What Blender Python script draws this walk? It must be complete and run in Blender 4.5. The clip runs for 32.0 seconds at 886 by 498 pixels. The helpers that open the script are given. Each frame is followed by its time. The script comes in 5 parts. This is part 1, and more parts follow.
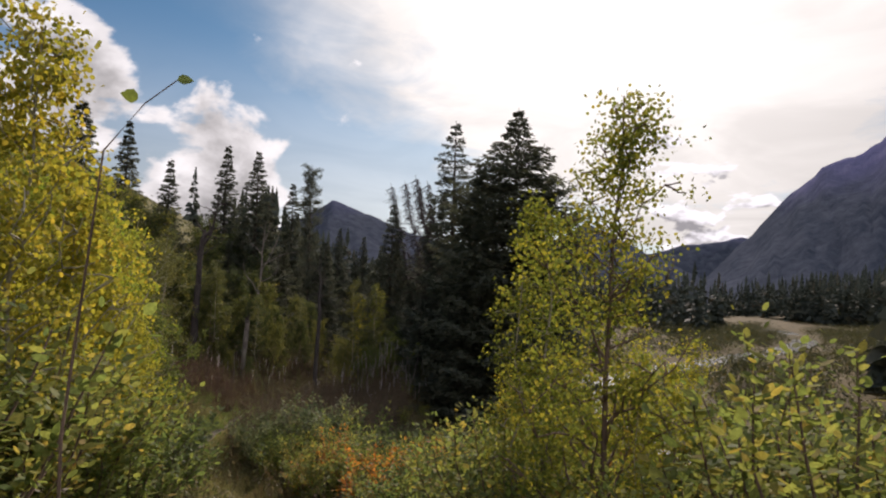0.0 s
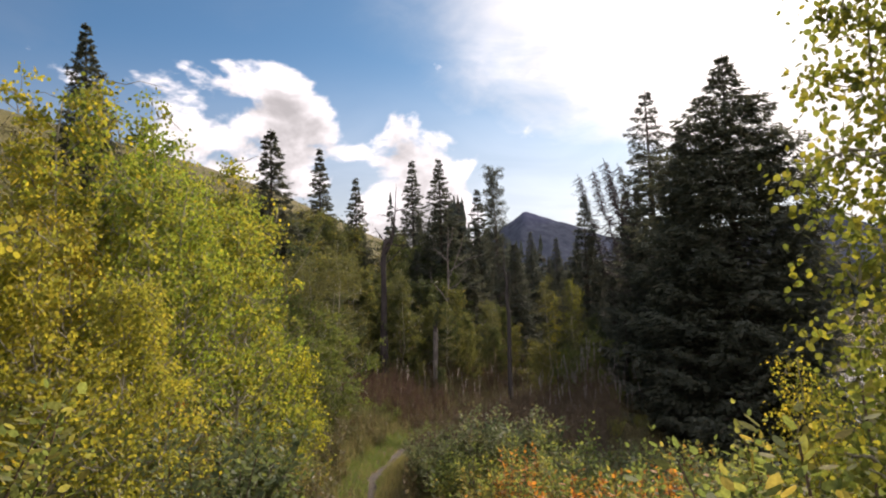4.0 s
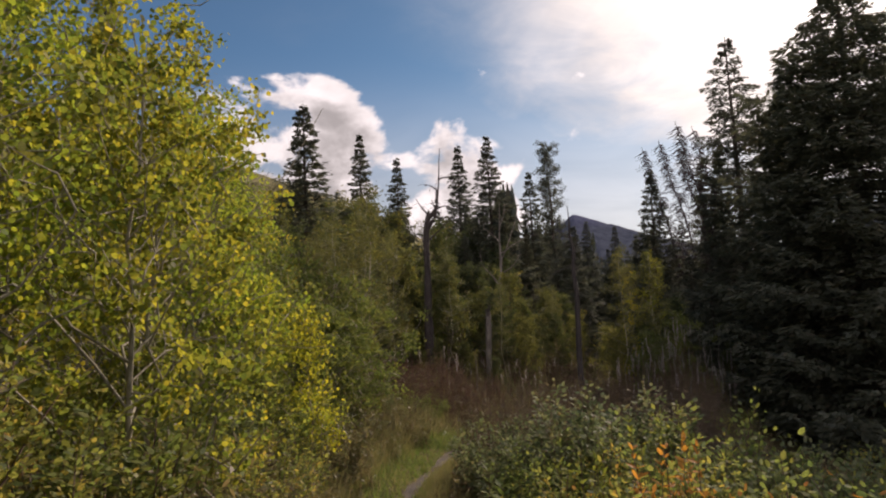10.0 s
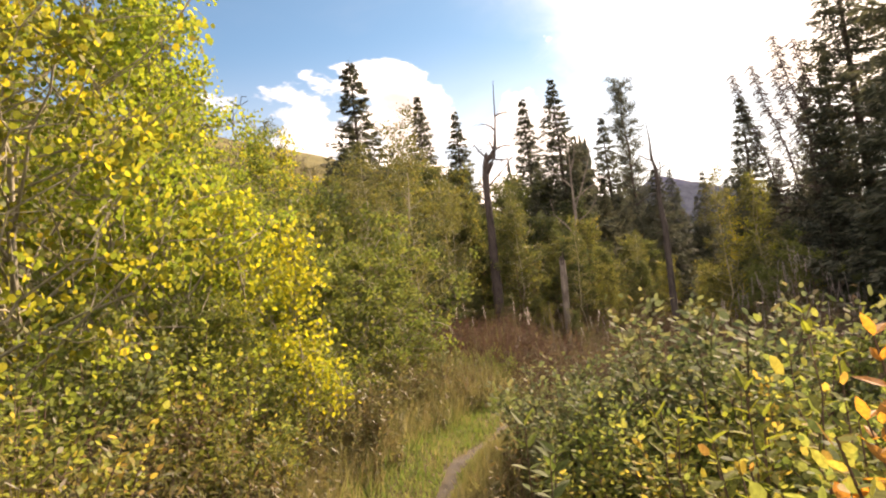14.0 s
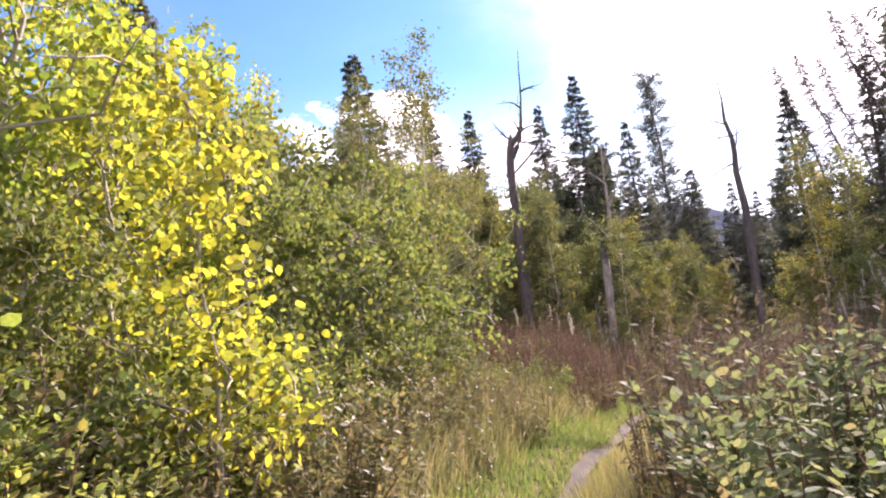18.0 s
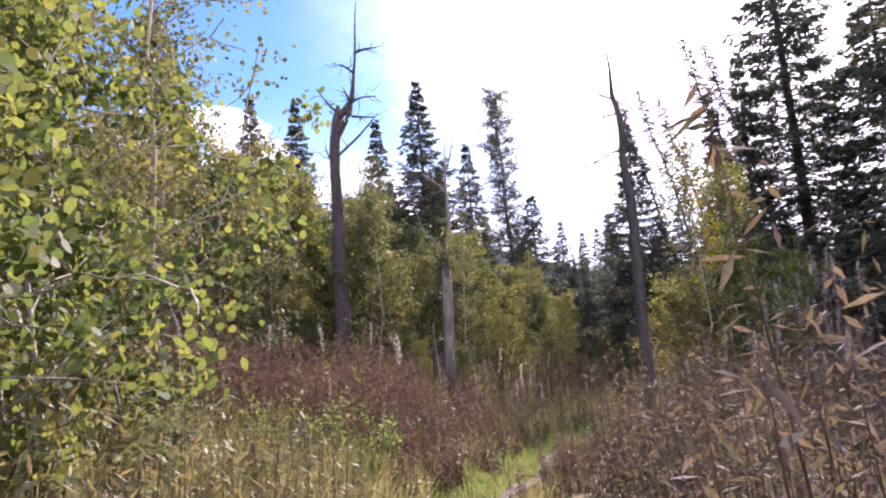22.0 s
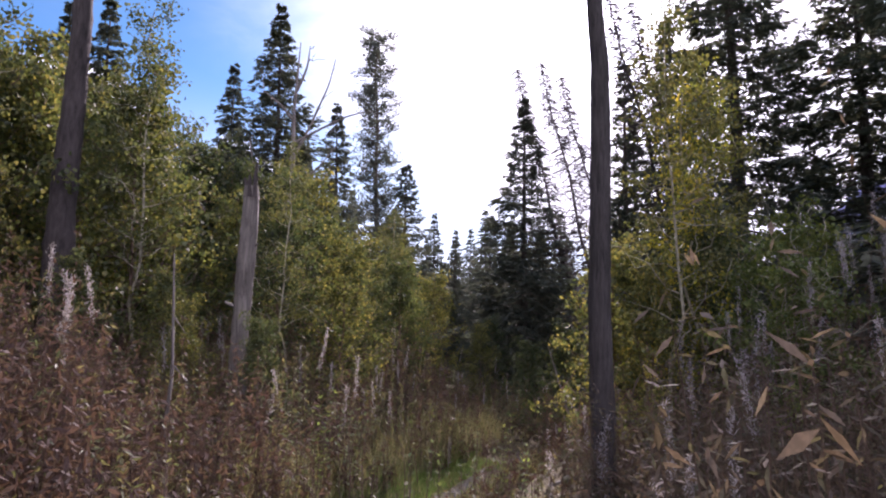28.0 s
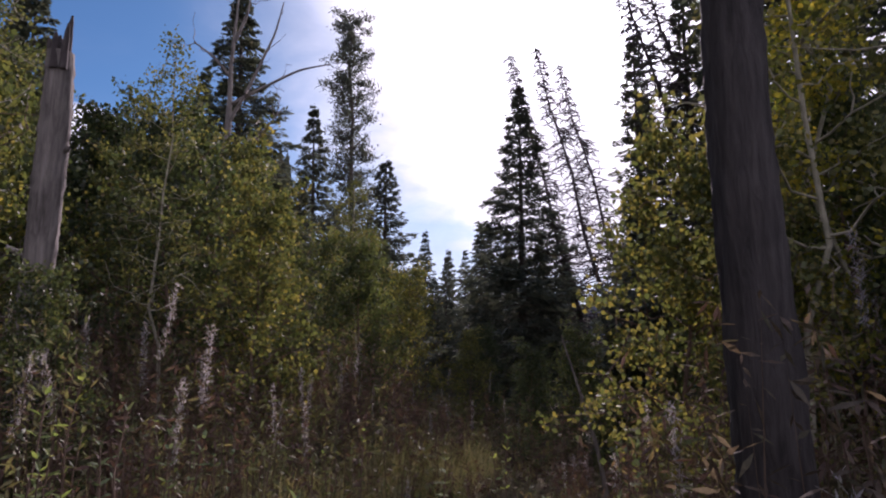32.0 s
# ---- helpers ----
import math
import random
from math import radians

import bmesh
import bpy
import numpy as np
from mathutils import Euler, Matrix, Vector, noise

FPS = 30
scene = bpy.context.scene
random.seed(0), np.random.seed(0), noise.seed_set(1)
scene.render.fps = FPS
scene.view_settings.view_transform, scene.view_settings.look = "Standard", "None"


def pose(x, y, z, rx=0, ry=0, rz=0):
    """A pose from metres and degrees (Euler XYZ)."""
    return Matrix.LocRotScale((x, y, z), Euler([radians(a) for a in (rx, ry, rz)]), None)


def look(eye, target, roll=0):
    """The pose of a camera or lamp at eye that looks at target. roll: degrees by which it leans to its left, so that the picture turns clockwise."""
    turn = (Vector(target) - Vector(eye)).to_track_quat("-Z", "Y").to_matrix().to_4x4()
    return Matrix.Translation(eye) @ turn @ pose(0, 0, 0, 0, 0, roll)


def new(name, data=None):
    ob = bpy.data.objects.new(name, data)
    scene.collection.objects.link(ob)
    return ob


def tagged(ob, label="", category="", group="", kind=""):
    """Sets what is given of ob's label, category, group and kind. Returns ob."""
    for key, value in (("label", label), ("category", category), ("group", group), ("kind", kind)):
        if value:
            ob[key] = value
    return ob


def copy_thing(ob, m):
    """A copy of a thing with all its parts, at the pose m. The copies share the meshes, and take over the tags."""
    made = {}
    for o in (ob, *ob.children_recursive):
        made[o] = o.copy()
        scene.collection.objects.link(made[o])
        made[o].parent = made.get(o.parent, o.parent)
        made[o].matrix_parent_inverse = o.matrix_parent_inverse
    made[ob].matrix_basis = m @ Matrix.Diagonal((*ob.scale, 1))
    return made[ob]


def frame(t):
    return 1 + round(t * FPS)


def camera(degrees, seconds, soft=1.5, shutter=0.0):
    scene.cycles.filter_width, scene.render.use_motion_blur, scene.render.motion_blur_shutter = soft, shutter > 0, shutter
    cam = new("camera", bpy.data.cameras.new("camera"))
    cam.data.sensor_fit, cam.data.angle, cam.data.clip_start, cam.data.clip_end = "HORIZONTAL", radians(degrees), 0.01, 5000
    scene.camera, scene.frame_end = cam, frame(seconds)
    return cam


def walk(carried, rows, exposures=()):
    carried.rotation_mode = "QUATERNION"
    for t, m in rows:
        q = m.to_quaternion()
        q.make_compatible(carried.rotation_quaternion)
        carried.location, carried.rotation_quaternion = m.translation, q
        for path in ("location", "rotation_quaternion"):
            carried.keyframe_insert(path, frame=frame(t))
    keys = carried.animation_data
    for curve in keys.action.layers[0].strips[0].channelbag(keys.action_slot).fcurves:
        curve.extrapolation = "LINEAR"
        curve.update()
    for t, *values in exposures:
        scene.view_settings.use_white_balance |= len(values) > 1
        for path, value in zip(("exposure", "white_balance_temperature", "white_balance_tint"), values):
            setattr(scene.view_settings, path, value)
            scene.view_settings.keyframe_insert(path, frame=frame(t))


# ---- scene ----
cam = camera(68.5, 32.0, soft=2.1, shutter=0.06)
# seconds, x, y, z, yaw, pitch, roll
ROWS = [
    (0, 0.00, 0.00, 1.35, 0.0, 3.5, -2.8),
    (0.5, 0.07, 0.41, 1.31, 3.2, 3.9, -2.5),
    (1, 0.10, 0.79, 1.26, 5.4, 4.8, -2.5),
    (1.5, 0.09, 1.17, 1.20, 6.9, 3.7, -2.3),
    (2, 0.09, 1.58, 1.14, 9.9, 3.0, -1.6),
    (2.5, 0.12, 1.97, 1.07, 13.2, 3.5, -2.4),
    (4.5, -0.26, 3.70, 0.71, 17.7, 4.3, 2.5),
    (5, -0.51, 4.12, 0.62, 11.4, 5.0, 2.1),
    (5.5, -0.74, 4.49, 0.57, 0.6, 6.8, 3.1),
    (6, -0.78, 4.83, 0.55, -9.1, 7.8, 4.8),
    (6.5, -0.83, 5.12, 0.50, -15.4, 9.5, 4.0),
    (7, -0.90, 5.32, 0.44, -19.9, 10.5, 2.7),
    (7.5, -1.01, 5.50, 0.35, -24.6, 12.3, 0.9),
    (8, -1.19, 5.65, 0.29, -24.5, 13.0, -1.7),
    (8.5, -1.39, 6.07, 0.17, -13.7, 11.8, -1.8),
    (9, -1.60, 6.54, 0.04, 3.6, 9.1, -1.3),
    (9.5, -1.61, 6.93, -0.10, 16.5, 6.8, 3.3),
    (10, -1.54, 7.20, -0.23, 21.7, 4.9, 2.6),
    (10.5, -1.55, 7.41, -0.35, 25.4, 4.5, 2.0),
    (11, -1.60, 7.69, -0.45, 27.2, 6.6, 4.0),
    (11.5, -1.62, 8.08, -0.55, 26.4, 6.3, 4.6),
    (12, -1.59, 8.53, -0.66, 26.5, 6.2, 5.2),
    (12.5, -1.64, 8.96, -0.77, 26.0, 4.5, 4.8),
    (13, -1.79, 9.36, -0.89, 27.5, 3.9, 5.4),
    (13.5, -2.00, 9.73, -0.99, 27.8, 3.4, 4.8),
    (14, -2.20, 10.09, -1.06, 29.0, 3.4, 6.6),
    (14.5, -2.41, 10.45, -1.13, 30.0, 3.3, 5.6),
    (16.5, -3.59, 11.85, -1.48, 32.1, 3.7, 4.6),
    (17, -3.84, 12.26, -1.55, 31.1, 5.4, 5.3),
    (17.5, -4.11, 12.72, -1.63, 30.7, 5.8, 6.6),
    (18, -4.39, 13.23, -1.69, 29.7, 6.0, 7.0),
    (18.5, -4.67, 13.73, -1.75, 26.9, 6.6, 7.7),
    (19, -4.90, 14.27, -1.80, 24.8, 6.8, 6.4),
    (19.5, -5.14, 14.78, -1.85, 24.3, 7.4, 7.7),
    (20, -5.35, 15.31, -1.91, 23.2, 8.0, 7.2),
    (20.5, -5.55, 15.86, -1.96, 21.0, 7.4, 7.1),
    (21, -5.73, 16.48, -1.99, 16.0, 6.7, 4.8),
    (21.5, -5.86, 17.05, -2.00, 13.7, 5.5, 3.9),
    (22, -5.98, 17.60, -1.99, 14.3, 7.4, 4.4),
    (22.5, -6.08, 18.13, -1.99, 13.5, 8.0, 3.7),
    (23, -6.16, 18.62, -2.00, 13.8, 8.3, 4.2),
    (23.5, -6.24, 19.11, -2.03, 12.4, 8.0, 3.4),
    (24, -6.34, 19.61, -2.05, 9.7, 8.2, 1.3),
    (24.5, -6.42, 20.11, -2.09, 6.8, 8.8, -0.6),
    (26.5, -6.43, 22.22, -2.32, 7.7, 9.9, 1.5),
    (27, -6.49, 22.66, -2.37, 6.2, 8.5, 0.8),
    (27.5, -6.53, 23.05, -2.41, 3.7, 7.8, 0.0),
    (28, -6.56, 23.42, -2.43, 2.1, 7.3, -0.8),
    (28.5, -6.60, 23.83, -2.46, 3.8, 8.6, 1.4),
    (29, -6.59, 24.25, -2.47, 3.0, 10.2, 2.1),
    (29.5, -6.56, 24.68, -2.49, 1.2, 10.1, 2.0),
    (30, -6.52, 25.13, -2.57, 0.0, 10.3, 1.8),
    (30.5, -6.47, 25.58, -2.69, -1.3, 11.4, 0.5),
    (31, -6.42, 26.13, -2.86, -0.5, 12.7, 0.4),
    (31.5, -6.35, 26.61, -2.93, 0.8, 11.2, 0.9),
    (32, -6.29, 27.03, -2.96, 2.0, 10.3, 0.2),
]
EXPOSURES = [(0.0, 0.22, 7000, 25), (2.5, 0.63, 7200, 28), (4.5, 0.72, 7100, 27), (5.0, 0.72, 7150, 27), (6.0, 0.59, 7050, 27), (7.0, 0.03, 6850, 24), (8.0, -0.56, 7100, 22), (9.0, -0.55, 7400, 25), (10.0, 0.3, 7400, 31), (11.0, 0.85, 8400, 30), (13.0, 1.49, 9500, 33), (14.5, 1.8, 8700, 31), (17.0, 2.18, 7000, 36), (21.0, 2.1, 6350, 48), (24.5, 1.52, 5950, 41), (28.0, 1.36, 6090, 41), (29.0, 1.33, 6150, 41), (32.0, 0.56, 6150, 40)]
walk(cam, [(t, pose(x, y, z, 90 + pitch, roll, yaw)) for t, x, y, z, yaw, pitch, roll in ROWS],
     exposures=EXPOSURES)

# ---- sky and sun ----
SUN_AZ, SUN_EL = radians(11.5), radians(31.5)
SUN_DIR = Vector((math.sin(SUN_AZ) * math.cos(SUN_EL), math.cos(SUN_AZ) * math.cos(SUN_EL), math.sin(SUN_EL)))


class Nodes:
    """Short writing of node trees."""

    def __init__(self, tree):
        self.t = tree

    def add(self, kind, ins=None, **props):
        n = self.t.nodes.new(kind)
        for k, v in props.items():
            setattr(n, k, v)
        for k, v in (ins or {}).items():
            if isinstance(v, bpy.types.NodeSocket):
                self.t.links.new(v, n.inputs[k])
            else:
                n.inputs[k].default_value = v
        return n

    def math(self, op, a, b=0.0, clamp=False):
        return self.add("ShaderNodeMath", {0: a, 1: b}, operation=op, use_clamp=clamp).outputs[0]

    def vmath(self, op, a, b):
        n = self.add("ShaderNodeVectorMath", {0: a, 1: b}, operation=op)
        return n.outputs["Value"] if op == "DOT_PRODUCT" else n.outputs["Vector"]

    def mix(self, f, a, b, mode="MIX"):
        n = self.add("ShaderNodeMix", data_type="RGBA", blend_type=mode)
        for i, v in ((0, f), (6, a), (7, b)):
            if isinstance(v, bpy.types.NodeSocket):
                self.t.links.new(v, n.inputs[i])
            else:
                n.inputs[i].default_value = v
        return n.outputs[2]

    def noise(self, vec, scale, detail=4.0, rough=0.55, dist=0.0):
        ins = {"Scale": scale, "Detail": detail, "Roughness": rough, "Distortion": dist}
        if vec is not None:
            ins["Vector"] = vec
        return self.add("ShaderNodeTexNoise", ins).outputs["Fac"]

    def span(self, v, a, b, c=0.0, d=1.0):
        return self.add("ShaderNodeMapRange", {0: v, 1: a, 2: b, 3: c, 4: d}, interpolation_type="SMOOTHSTEP").outputs[0]

    def ramp(self, f, stops):
        n = self.add("ShaderNodeValToRGB", {0: f})
        e = n.color_ramp.elements
        while len(e) < len(stops):
            e.new(0.5)
        for el, (p, c) in zip(e, stops):
            el.position, el.color = p, (*c, 1)
        return n.outputs[0]


def build_sky():
    world = bpy.data.worlds.new("sky")
    scene.world = world
    world.use_nodes = True
    world.node_tree.nodes.clear()
    N = Nodes(world.node_tree)
    sky = N.add("ShaderNodeTexSky", sky_type="NISHITA", sun_disc=False, sun_elevation=SUN_EL, sun_rotation=SUN_AZ,
                air_density=0.9, dust_density=1.0, ozone_density=2.0, altitude=1400)
    d = N.add("ShaderNodeTexCoord").outputs["Generated"]
    sep = N.add("ShaderNodeSeparateXYZ", {0: d})
    z = N.math("MAXIMUM", sep.outputs[2], 0.0)
    near = N.vmath("DOT_PRODUCT", d, tuple(SUN_DIR))
    # flat layer of thin cloud
    inv = N.math("DIVIDE", 1.0, N.math("ADD", z, 0.16))
    flat = N.vmath("MULTIPLY", d, N.add("ShaderNodeCombineXYZ", {0: inv, 1: inv, 2: 0.0}).outputs[0])
    thin = N.noise(flat, 0.9, 6, 0.55, 0.8)
    right = N.span(sep.outputs[0], -0.15, 0.45)
    wave = N.math("ADD", N.math("MULTIPLY", N.math("SUBTRACT", thin, 0.5), 0.11), N.math("MULTIPLY", N.math("SUBTRACT", N.noise(flat, 3.2, 5, 0.6, 0.6), 0.5), 0.08))
    close = N.math("ADD", N.math("ADD", near, N.math("MULTIPLY", right, 0.07)), wave)
    veil = N.math("POWER", N.math("DIVIDE", N.math("MAXIMUM", N.math("SUBTRACT", close, 0.80), 0.0), 0.16), 3.0, clamp=True)
    veil = N.math("ADD", veil, N.math("MULTIPLY", N.span(thin, 0.48, 0.8), N.math("ADD", N.math("MULTIPLY", right, 0.36), 0.14)))
    veil = N.math("MAXIMUM", N.math("MINIMUM", veil, 1.0), N.math("MULTIPLY", N.span(z, 0.38, 0.05), 0.75))
    lit = N.math("MAXIMUM", near, 0.0)
    veil_light = N.math("ADD", N.math("MULTIPLY", N.math("POWER", lit, 95.0), 14.0), N.math("MULTIPLY", N.math("POWER", lit, 6.0), 5.2))
    veil_light = N.math("ADD", veil_light, 2.9)
    streak = N.span(N.noise(flat, 1.7, 5, 0.55, 1.0), 0.3, 0.75, 0.86, 1.08)
    veil_light = N.math("MULTIPLY", veil_light, streak)
    blue = N.mix(1.0, sky.outputs[0], (0.28, 0.48, 0.50, 1), "MULTIPLY")
    col = N.mix(veil, blue, N.mix(1.0, (0.938, 1.0, 0.972, 1), veil_light, "MULTIPLY"))
    # heaped clouds: a bank over the western slope, small ones low over the valley
    vec = N.vmath("MULTIPLY", d, (1.0, 1.0, 1.5))
    heap = N.noise(vec, 6.0, 10, 0.54, 0.2)

    def toward(az, el, inner, outer):
        v = (math.sin(radians(az)) * math.cos(radians(el)), math.cos(radians(az)) * math.cos(radians(el)), math.sin(radians(el)))
        return N.span(N.vmath("DOT_PRODUCT", d, v), math.cos(radians(outer)), math.cos(radians(inner)))
    wisp = toward(-7, 25.5, 0.8, 4.4)
    bank = N.math("MAXIMUM", N.math("MAXIMUM", toward(-35, 11.5, 4, 14.5), toward(-21, 9, 2, 10)), N.math("MULTIPLY", wisp, 0.8))
    small = N.math("MAXIMUM", N.math("MAXIMUM", toward(22.5, 6.6, 2.0, 6.5), toward(18.5, 12.2, 0.8, 3.6)), toward(45.0, 33.0, 2.0, 7.0))
    # unseen bright cloud behind the camera, added to fill camera-facing sides with light
    rear_fill = N.span(sep.outputs[1], 0.25, -0.35)
    need = N.math("ADD", N.math("MULTIPLY", bank, 0.25), N.math("MULTIPLY", rear_fill, 0.25))
    puff = N.span(N.math("ADD", heap, need), 0.66, 0.73)
    low = N.noise(N.vmath("ADD", vec, (0.0, 0.0, 0.045)), 6.0, 10, 0.54, 0.2)
    shade = N.span(N.math("ADD", low, need), 0.66, 0.86, 1.0, 0.0)
    fluffy = N.span(N.noise(vec, 14.0, 6, 0.55), 0.3, 0.7, 0.65, 1.0)
    puff_light = N.math("ADD", N.math("MULTIPLY", N.math("MULTIPLY", shade, fluffy), 4.0), N.math("ADD", N.math("MULTIPLY", rear_fill, 4.2), 2.5))
    puff_light = N.math("MULTIPLY", puff_light, N.math("ADD", N.math("ADD", 1.0, N.math("MULTIPLY", N.math("POWER", lit, 24.0), 1.6)), N.math("MULTIPLY", wisp, 1.2)))
    puff_col = N.mix(1.0, (0.93, 1.0, 1.02, 1), puff_light, "MULTIPLY")
    col = N.mix(puff, col, puff_col)
    # small flat-bottomed clouds low over the valley
    lay = N.vmath("MULTIPLY", d, (1.0, 1.0, 2.1))
    sheet = N.math("ADD", N.noise(lay, 13.0, 8, 0.52, 0.3), N.math("MULTIPLY", small, 0.2))
    under = N.math("ADD", N.noise(N.vmath("ADD", lay, (0.0, 0.0, 0.03)), 13.0, 8, 0.52, 0.3), N.math("MULTIPLY", small, 0.2))
    sheet_light = N.math("ADD", N.span(under, 0.66, 0.80, 4.6, 0.0), 2.3)
    col = N.mix(N.math("MULTIPLY", N.span(sheet, 0.67, 0.73), N.span(small, 0.02, 0.2)), col, N.mix(1.0, (0.93, 1.0, 1.06, 1), sheet_light, "MULTIPLY"))
    bg = N.add("ShaderNodeBackground", {"Color": col, "Strength": 0.135})
    N.add("ShaderNodeOutputWorld", {"Surface": bg.outputs[0]})


build_sky()
sun = new("sun", bpy.data.lights.new("sun", "SUN"))
sun.data.energy, sun.data.angle, sun.data.color = 5.0, radians(1.2), (1.0, 0.94, 0.84)
sun.matrix_world = look(SUN_DIR * 100, (0, 0, 0))

# ---- materials ----


def material(name):
    m = bpy.data.materials.new(name)
    m.use_nodes = True
    m.node_tree.nodes.clear()
    return m, Nodes(m.node_tree)


def leaf_material(name, stops, glow=0.5, gloss=0.03, patch=0.0, rough=0.5):
    """Thin leaves: a part of the light goes through; each leaf takes its own tone."""
    m, N = material(name)
    isl = N.add("ShaderNodeNewGeometry").outputs["Random Per Island"]
    own = N.add("ShaderNodeObjectInfo").outputs["Random"]
    pos = N.add("ShaderNodeTexCoord").outputs["Object"]
    f = N.math("ADD", N.math("MULTIPLY", isl, 0.55), N.math("MULTIPLY", N.noise(pos, 1.3, 2), 0.6))
    f = N.math("ADD", f, N.math("MULTIPLY", N.math("SUBTRACT", own, 0.5), patch))
    f = N.math("SUBTRACT", f, 0.08)
    col = N.ramp(f, [(p, (r, g, b * 1.2 + 0.003)) for p, (r, g, b) in stops])
    dry = N.span(N.math("FRACT", N.math("MULTIPLY", isl, 57.3)), 0.88, 0.98, 0.0, 0.3)
    col = N.mix(dry, col, (0.15, 0.095, 0.055, 1))
    spot = N.span(N.noise(pos, 90.0, 3), 0.35, 0.7, 0.72, 1.08)
    col = N.mix(1.0, col, spot, "MULTIPLY")
    dif = N.add("ShaderNodeBsdfDiffuse", {"Color": col})
    tra = N.add("ShaderNodeBsdfTranslucent", {"Color": N.mix(1.0, col, (1.22, 1.18, 0.85, 1), "MULTIPLY")})
    both = N.add("ShaderNodeMixShader", {0: glow, 1: dif.outputs[0], 2: tra.outputs[0]})
    glo = N.add("ShaderNodeBsdfGlossy", {"Color": (1, 1, 1, 1), "Roughness": rough})
    N.add("ShaderNodeOutputMaterial", {0: N.add("ShaderNodeMixShader", {0: gloss, 1: both.outputs[0], 2: glo.outputs[0]}).outputs[0]})
    return m


def bark_material(name, dark, light, scale=6.0, stretch=0.18, rough=0.9, bump=0.6):
    m, N = material(name)
    pos = N.add("ShaderNodeTexCoord").outputs["Object"]
    v = N.vmath("MULTIPLY", pos, (1.0, 1.0, stretch))
    n1 = N.noise(v, scale * 4, 6, 0.65, 0.4)
    n2 = N.noise(pos, scale * 0.3, 3)
    col = N.ramp(N.math("ADD", N.math("MULTIPLY", n1, 0.75), N.math("MULTIPLY", n2, 0.3)),
                 [(0.3, dark), (0.7, light)])
    b = N.add("ShaderNodeBump", {"Strength": bump, "Distance": 0.02, "Height": n1})
    p = N.add("ShaderNodeBsdfPrincipled", {"Base Color": col, "Roughness": rough, "Normal": b.outputs[0]})
    p.inputs["Specular IOR Level"].default_value = 0.2
    N.add("ShaderNodeOutputMaterial", {0: p.outputs[0]})
    return m


M_ASPEN = leaf_material("aspen_leaf", [(0.0, (0.08, 0.132, 0.022)), (0.4, (0.145, 0.195, 0.026)), (0.74, (0.285, 0.285, 0.03)), (1.0, (0.52, 0.42, 0.035))], 0.64, 0.012, 0.35, 0.6)
M_SAPLING = leaf_material("sapling_leaf", [(0.0, (0.085, 0.12, 0.02)), (0.4, (0.155, 0.185, 0.024)), (0.7, (0.28, 0.265, 0.028)), (1.0, (0.48, 0.37, 0.033))], 0.6, 0.012, 0.3, 0.6)
M_LEMON = leaf_material("lemon_leaf", [(0.0, (0.12, 0.18, 0.02)), (0.35, (0.23, 0.27, 0.024)), (0.75, (0.40, 0.39, 0.03)), (1.0, (0.54, 0.43, 0.035))], 0.6, 0.012, 0.3, 0.6)
M_GOLD = leaf_material("golden_leaf", [(0.0, (0.09, 0.165, 0.022)), (0.4, (0.165, 0.245, 0.028)), (0.74, (0.31, 0.35, 0.032)), (1.0, (0.50, 0.42, 0.04))], 0.58, 0.015, 0.2, 0.6)
M_WARM = leaf_material("warm_gold_leaf", [(0.0, (0.12, 0.155, 0.024)), (0.35, (0.25, 0.26, 0.03)), (0.7, (0.39, 0.345, 0.035)), (1.0, (0.48, 0.32, 0.04))], 0.56, 0.012, 0.3, 0.6)
M_GREEN = leaf_material("green_leaf", [(0.0, (0.055, 0.09, 0.021)), (0.45, (0.105, 0.145, 0.029)), (0.8, (0.175, 0.19, 0.034)), (1.0, (0.31, 0.25, 0.042))], 0.54, 0.015, 0.4, 0.6)
M_SHRUB = leaf_material("shrub_leaf", [(0.0, (0.085, 0.135, 0.036)), (0.4, (0.16, 0.21, 0.048)), (0.68, (0.25, 0.265, 0.055)), (0.86, (0.37, 0.29, 0.055)), (1.0, (0.38, 0.16, 0.045))], 0.58, 0.012, 0.5, 0.6)
M_OLIVE = leaf_material("olive_leaf", [(0.0, (0.02, 0.03, 0.014)), (0.45, (0.046, 0.054, 0.019)), (0.8, (0.095, 0.088, 0.026)), (1.0, (0.20, 0.155, 0.042))], 0.38, 0.025, 0.5)
M_EDGE = leaf_material("edge_aspen_leaf", [(0.0, (0.027, 0.041, 0.016)), (0.4, (0.055, 0.077, 0.02)), (0.75, (0.11, 0.128, 0.028)), (1.0, (0.24, 0.21, 0.04))], 0.5, 0.02, 0.55)
M_LUSH = leaf_material("lush_leaf", [(0.0, (0.10, 0.15, 0.03)), (0.45, (0.19, 0.25, 0.04)), (0.8, (0.30, 0.32, 0.05)), (1.0, (0.42, 0.30, 0.07))], 0.6, 0.015, 0.3, 0.6)
M_ORANGE = leaf_material("orange_leaf", [(0.0, (0.17, 0.14, 0.03)), (0.35, (0.40, 0.20, 0.03)), (0.75, (0.50, 0.19, 0.03)), (1.0, (0.40, 0.095, 0.035))], 0.6, 0.015, 0.2)
M_GREY = leaf_material("dull_leaf", [(0.0, (0.072, 0.105, 0.042)), (0.5, (0.13, 0.168, 0.066)), (0.8, (0.20, 0.21, 0.09)), (1.0, (0.18, 0.13, 0.062))], 0.45, 0.012, 0.4, 0.55)
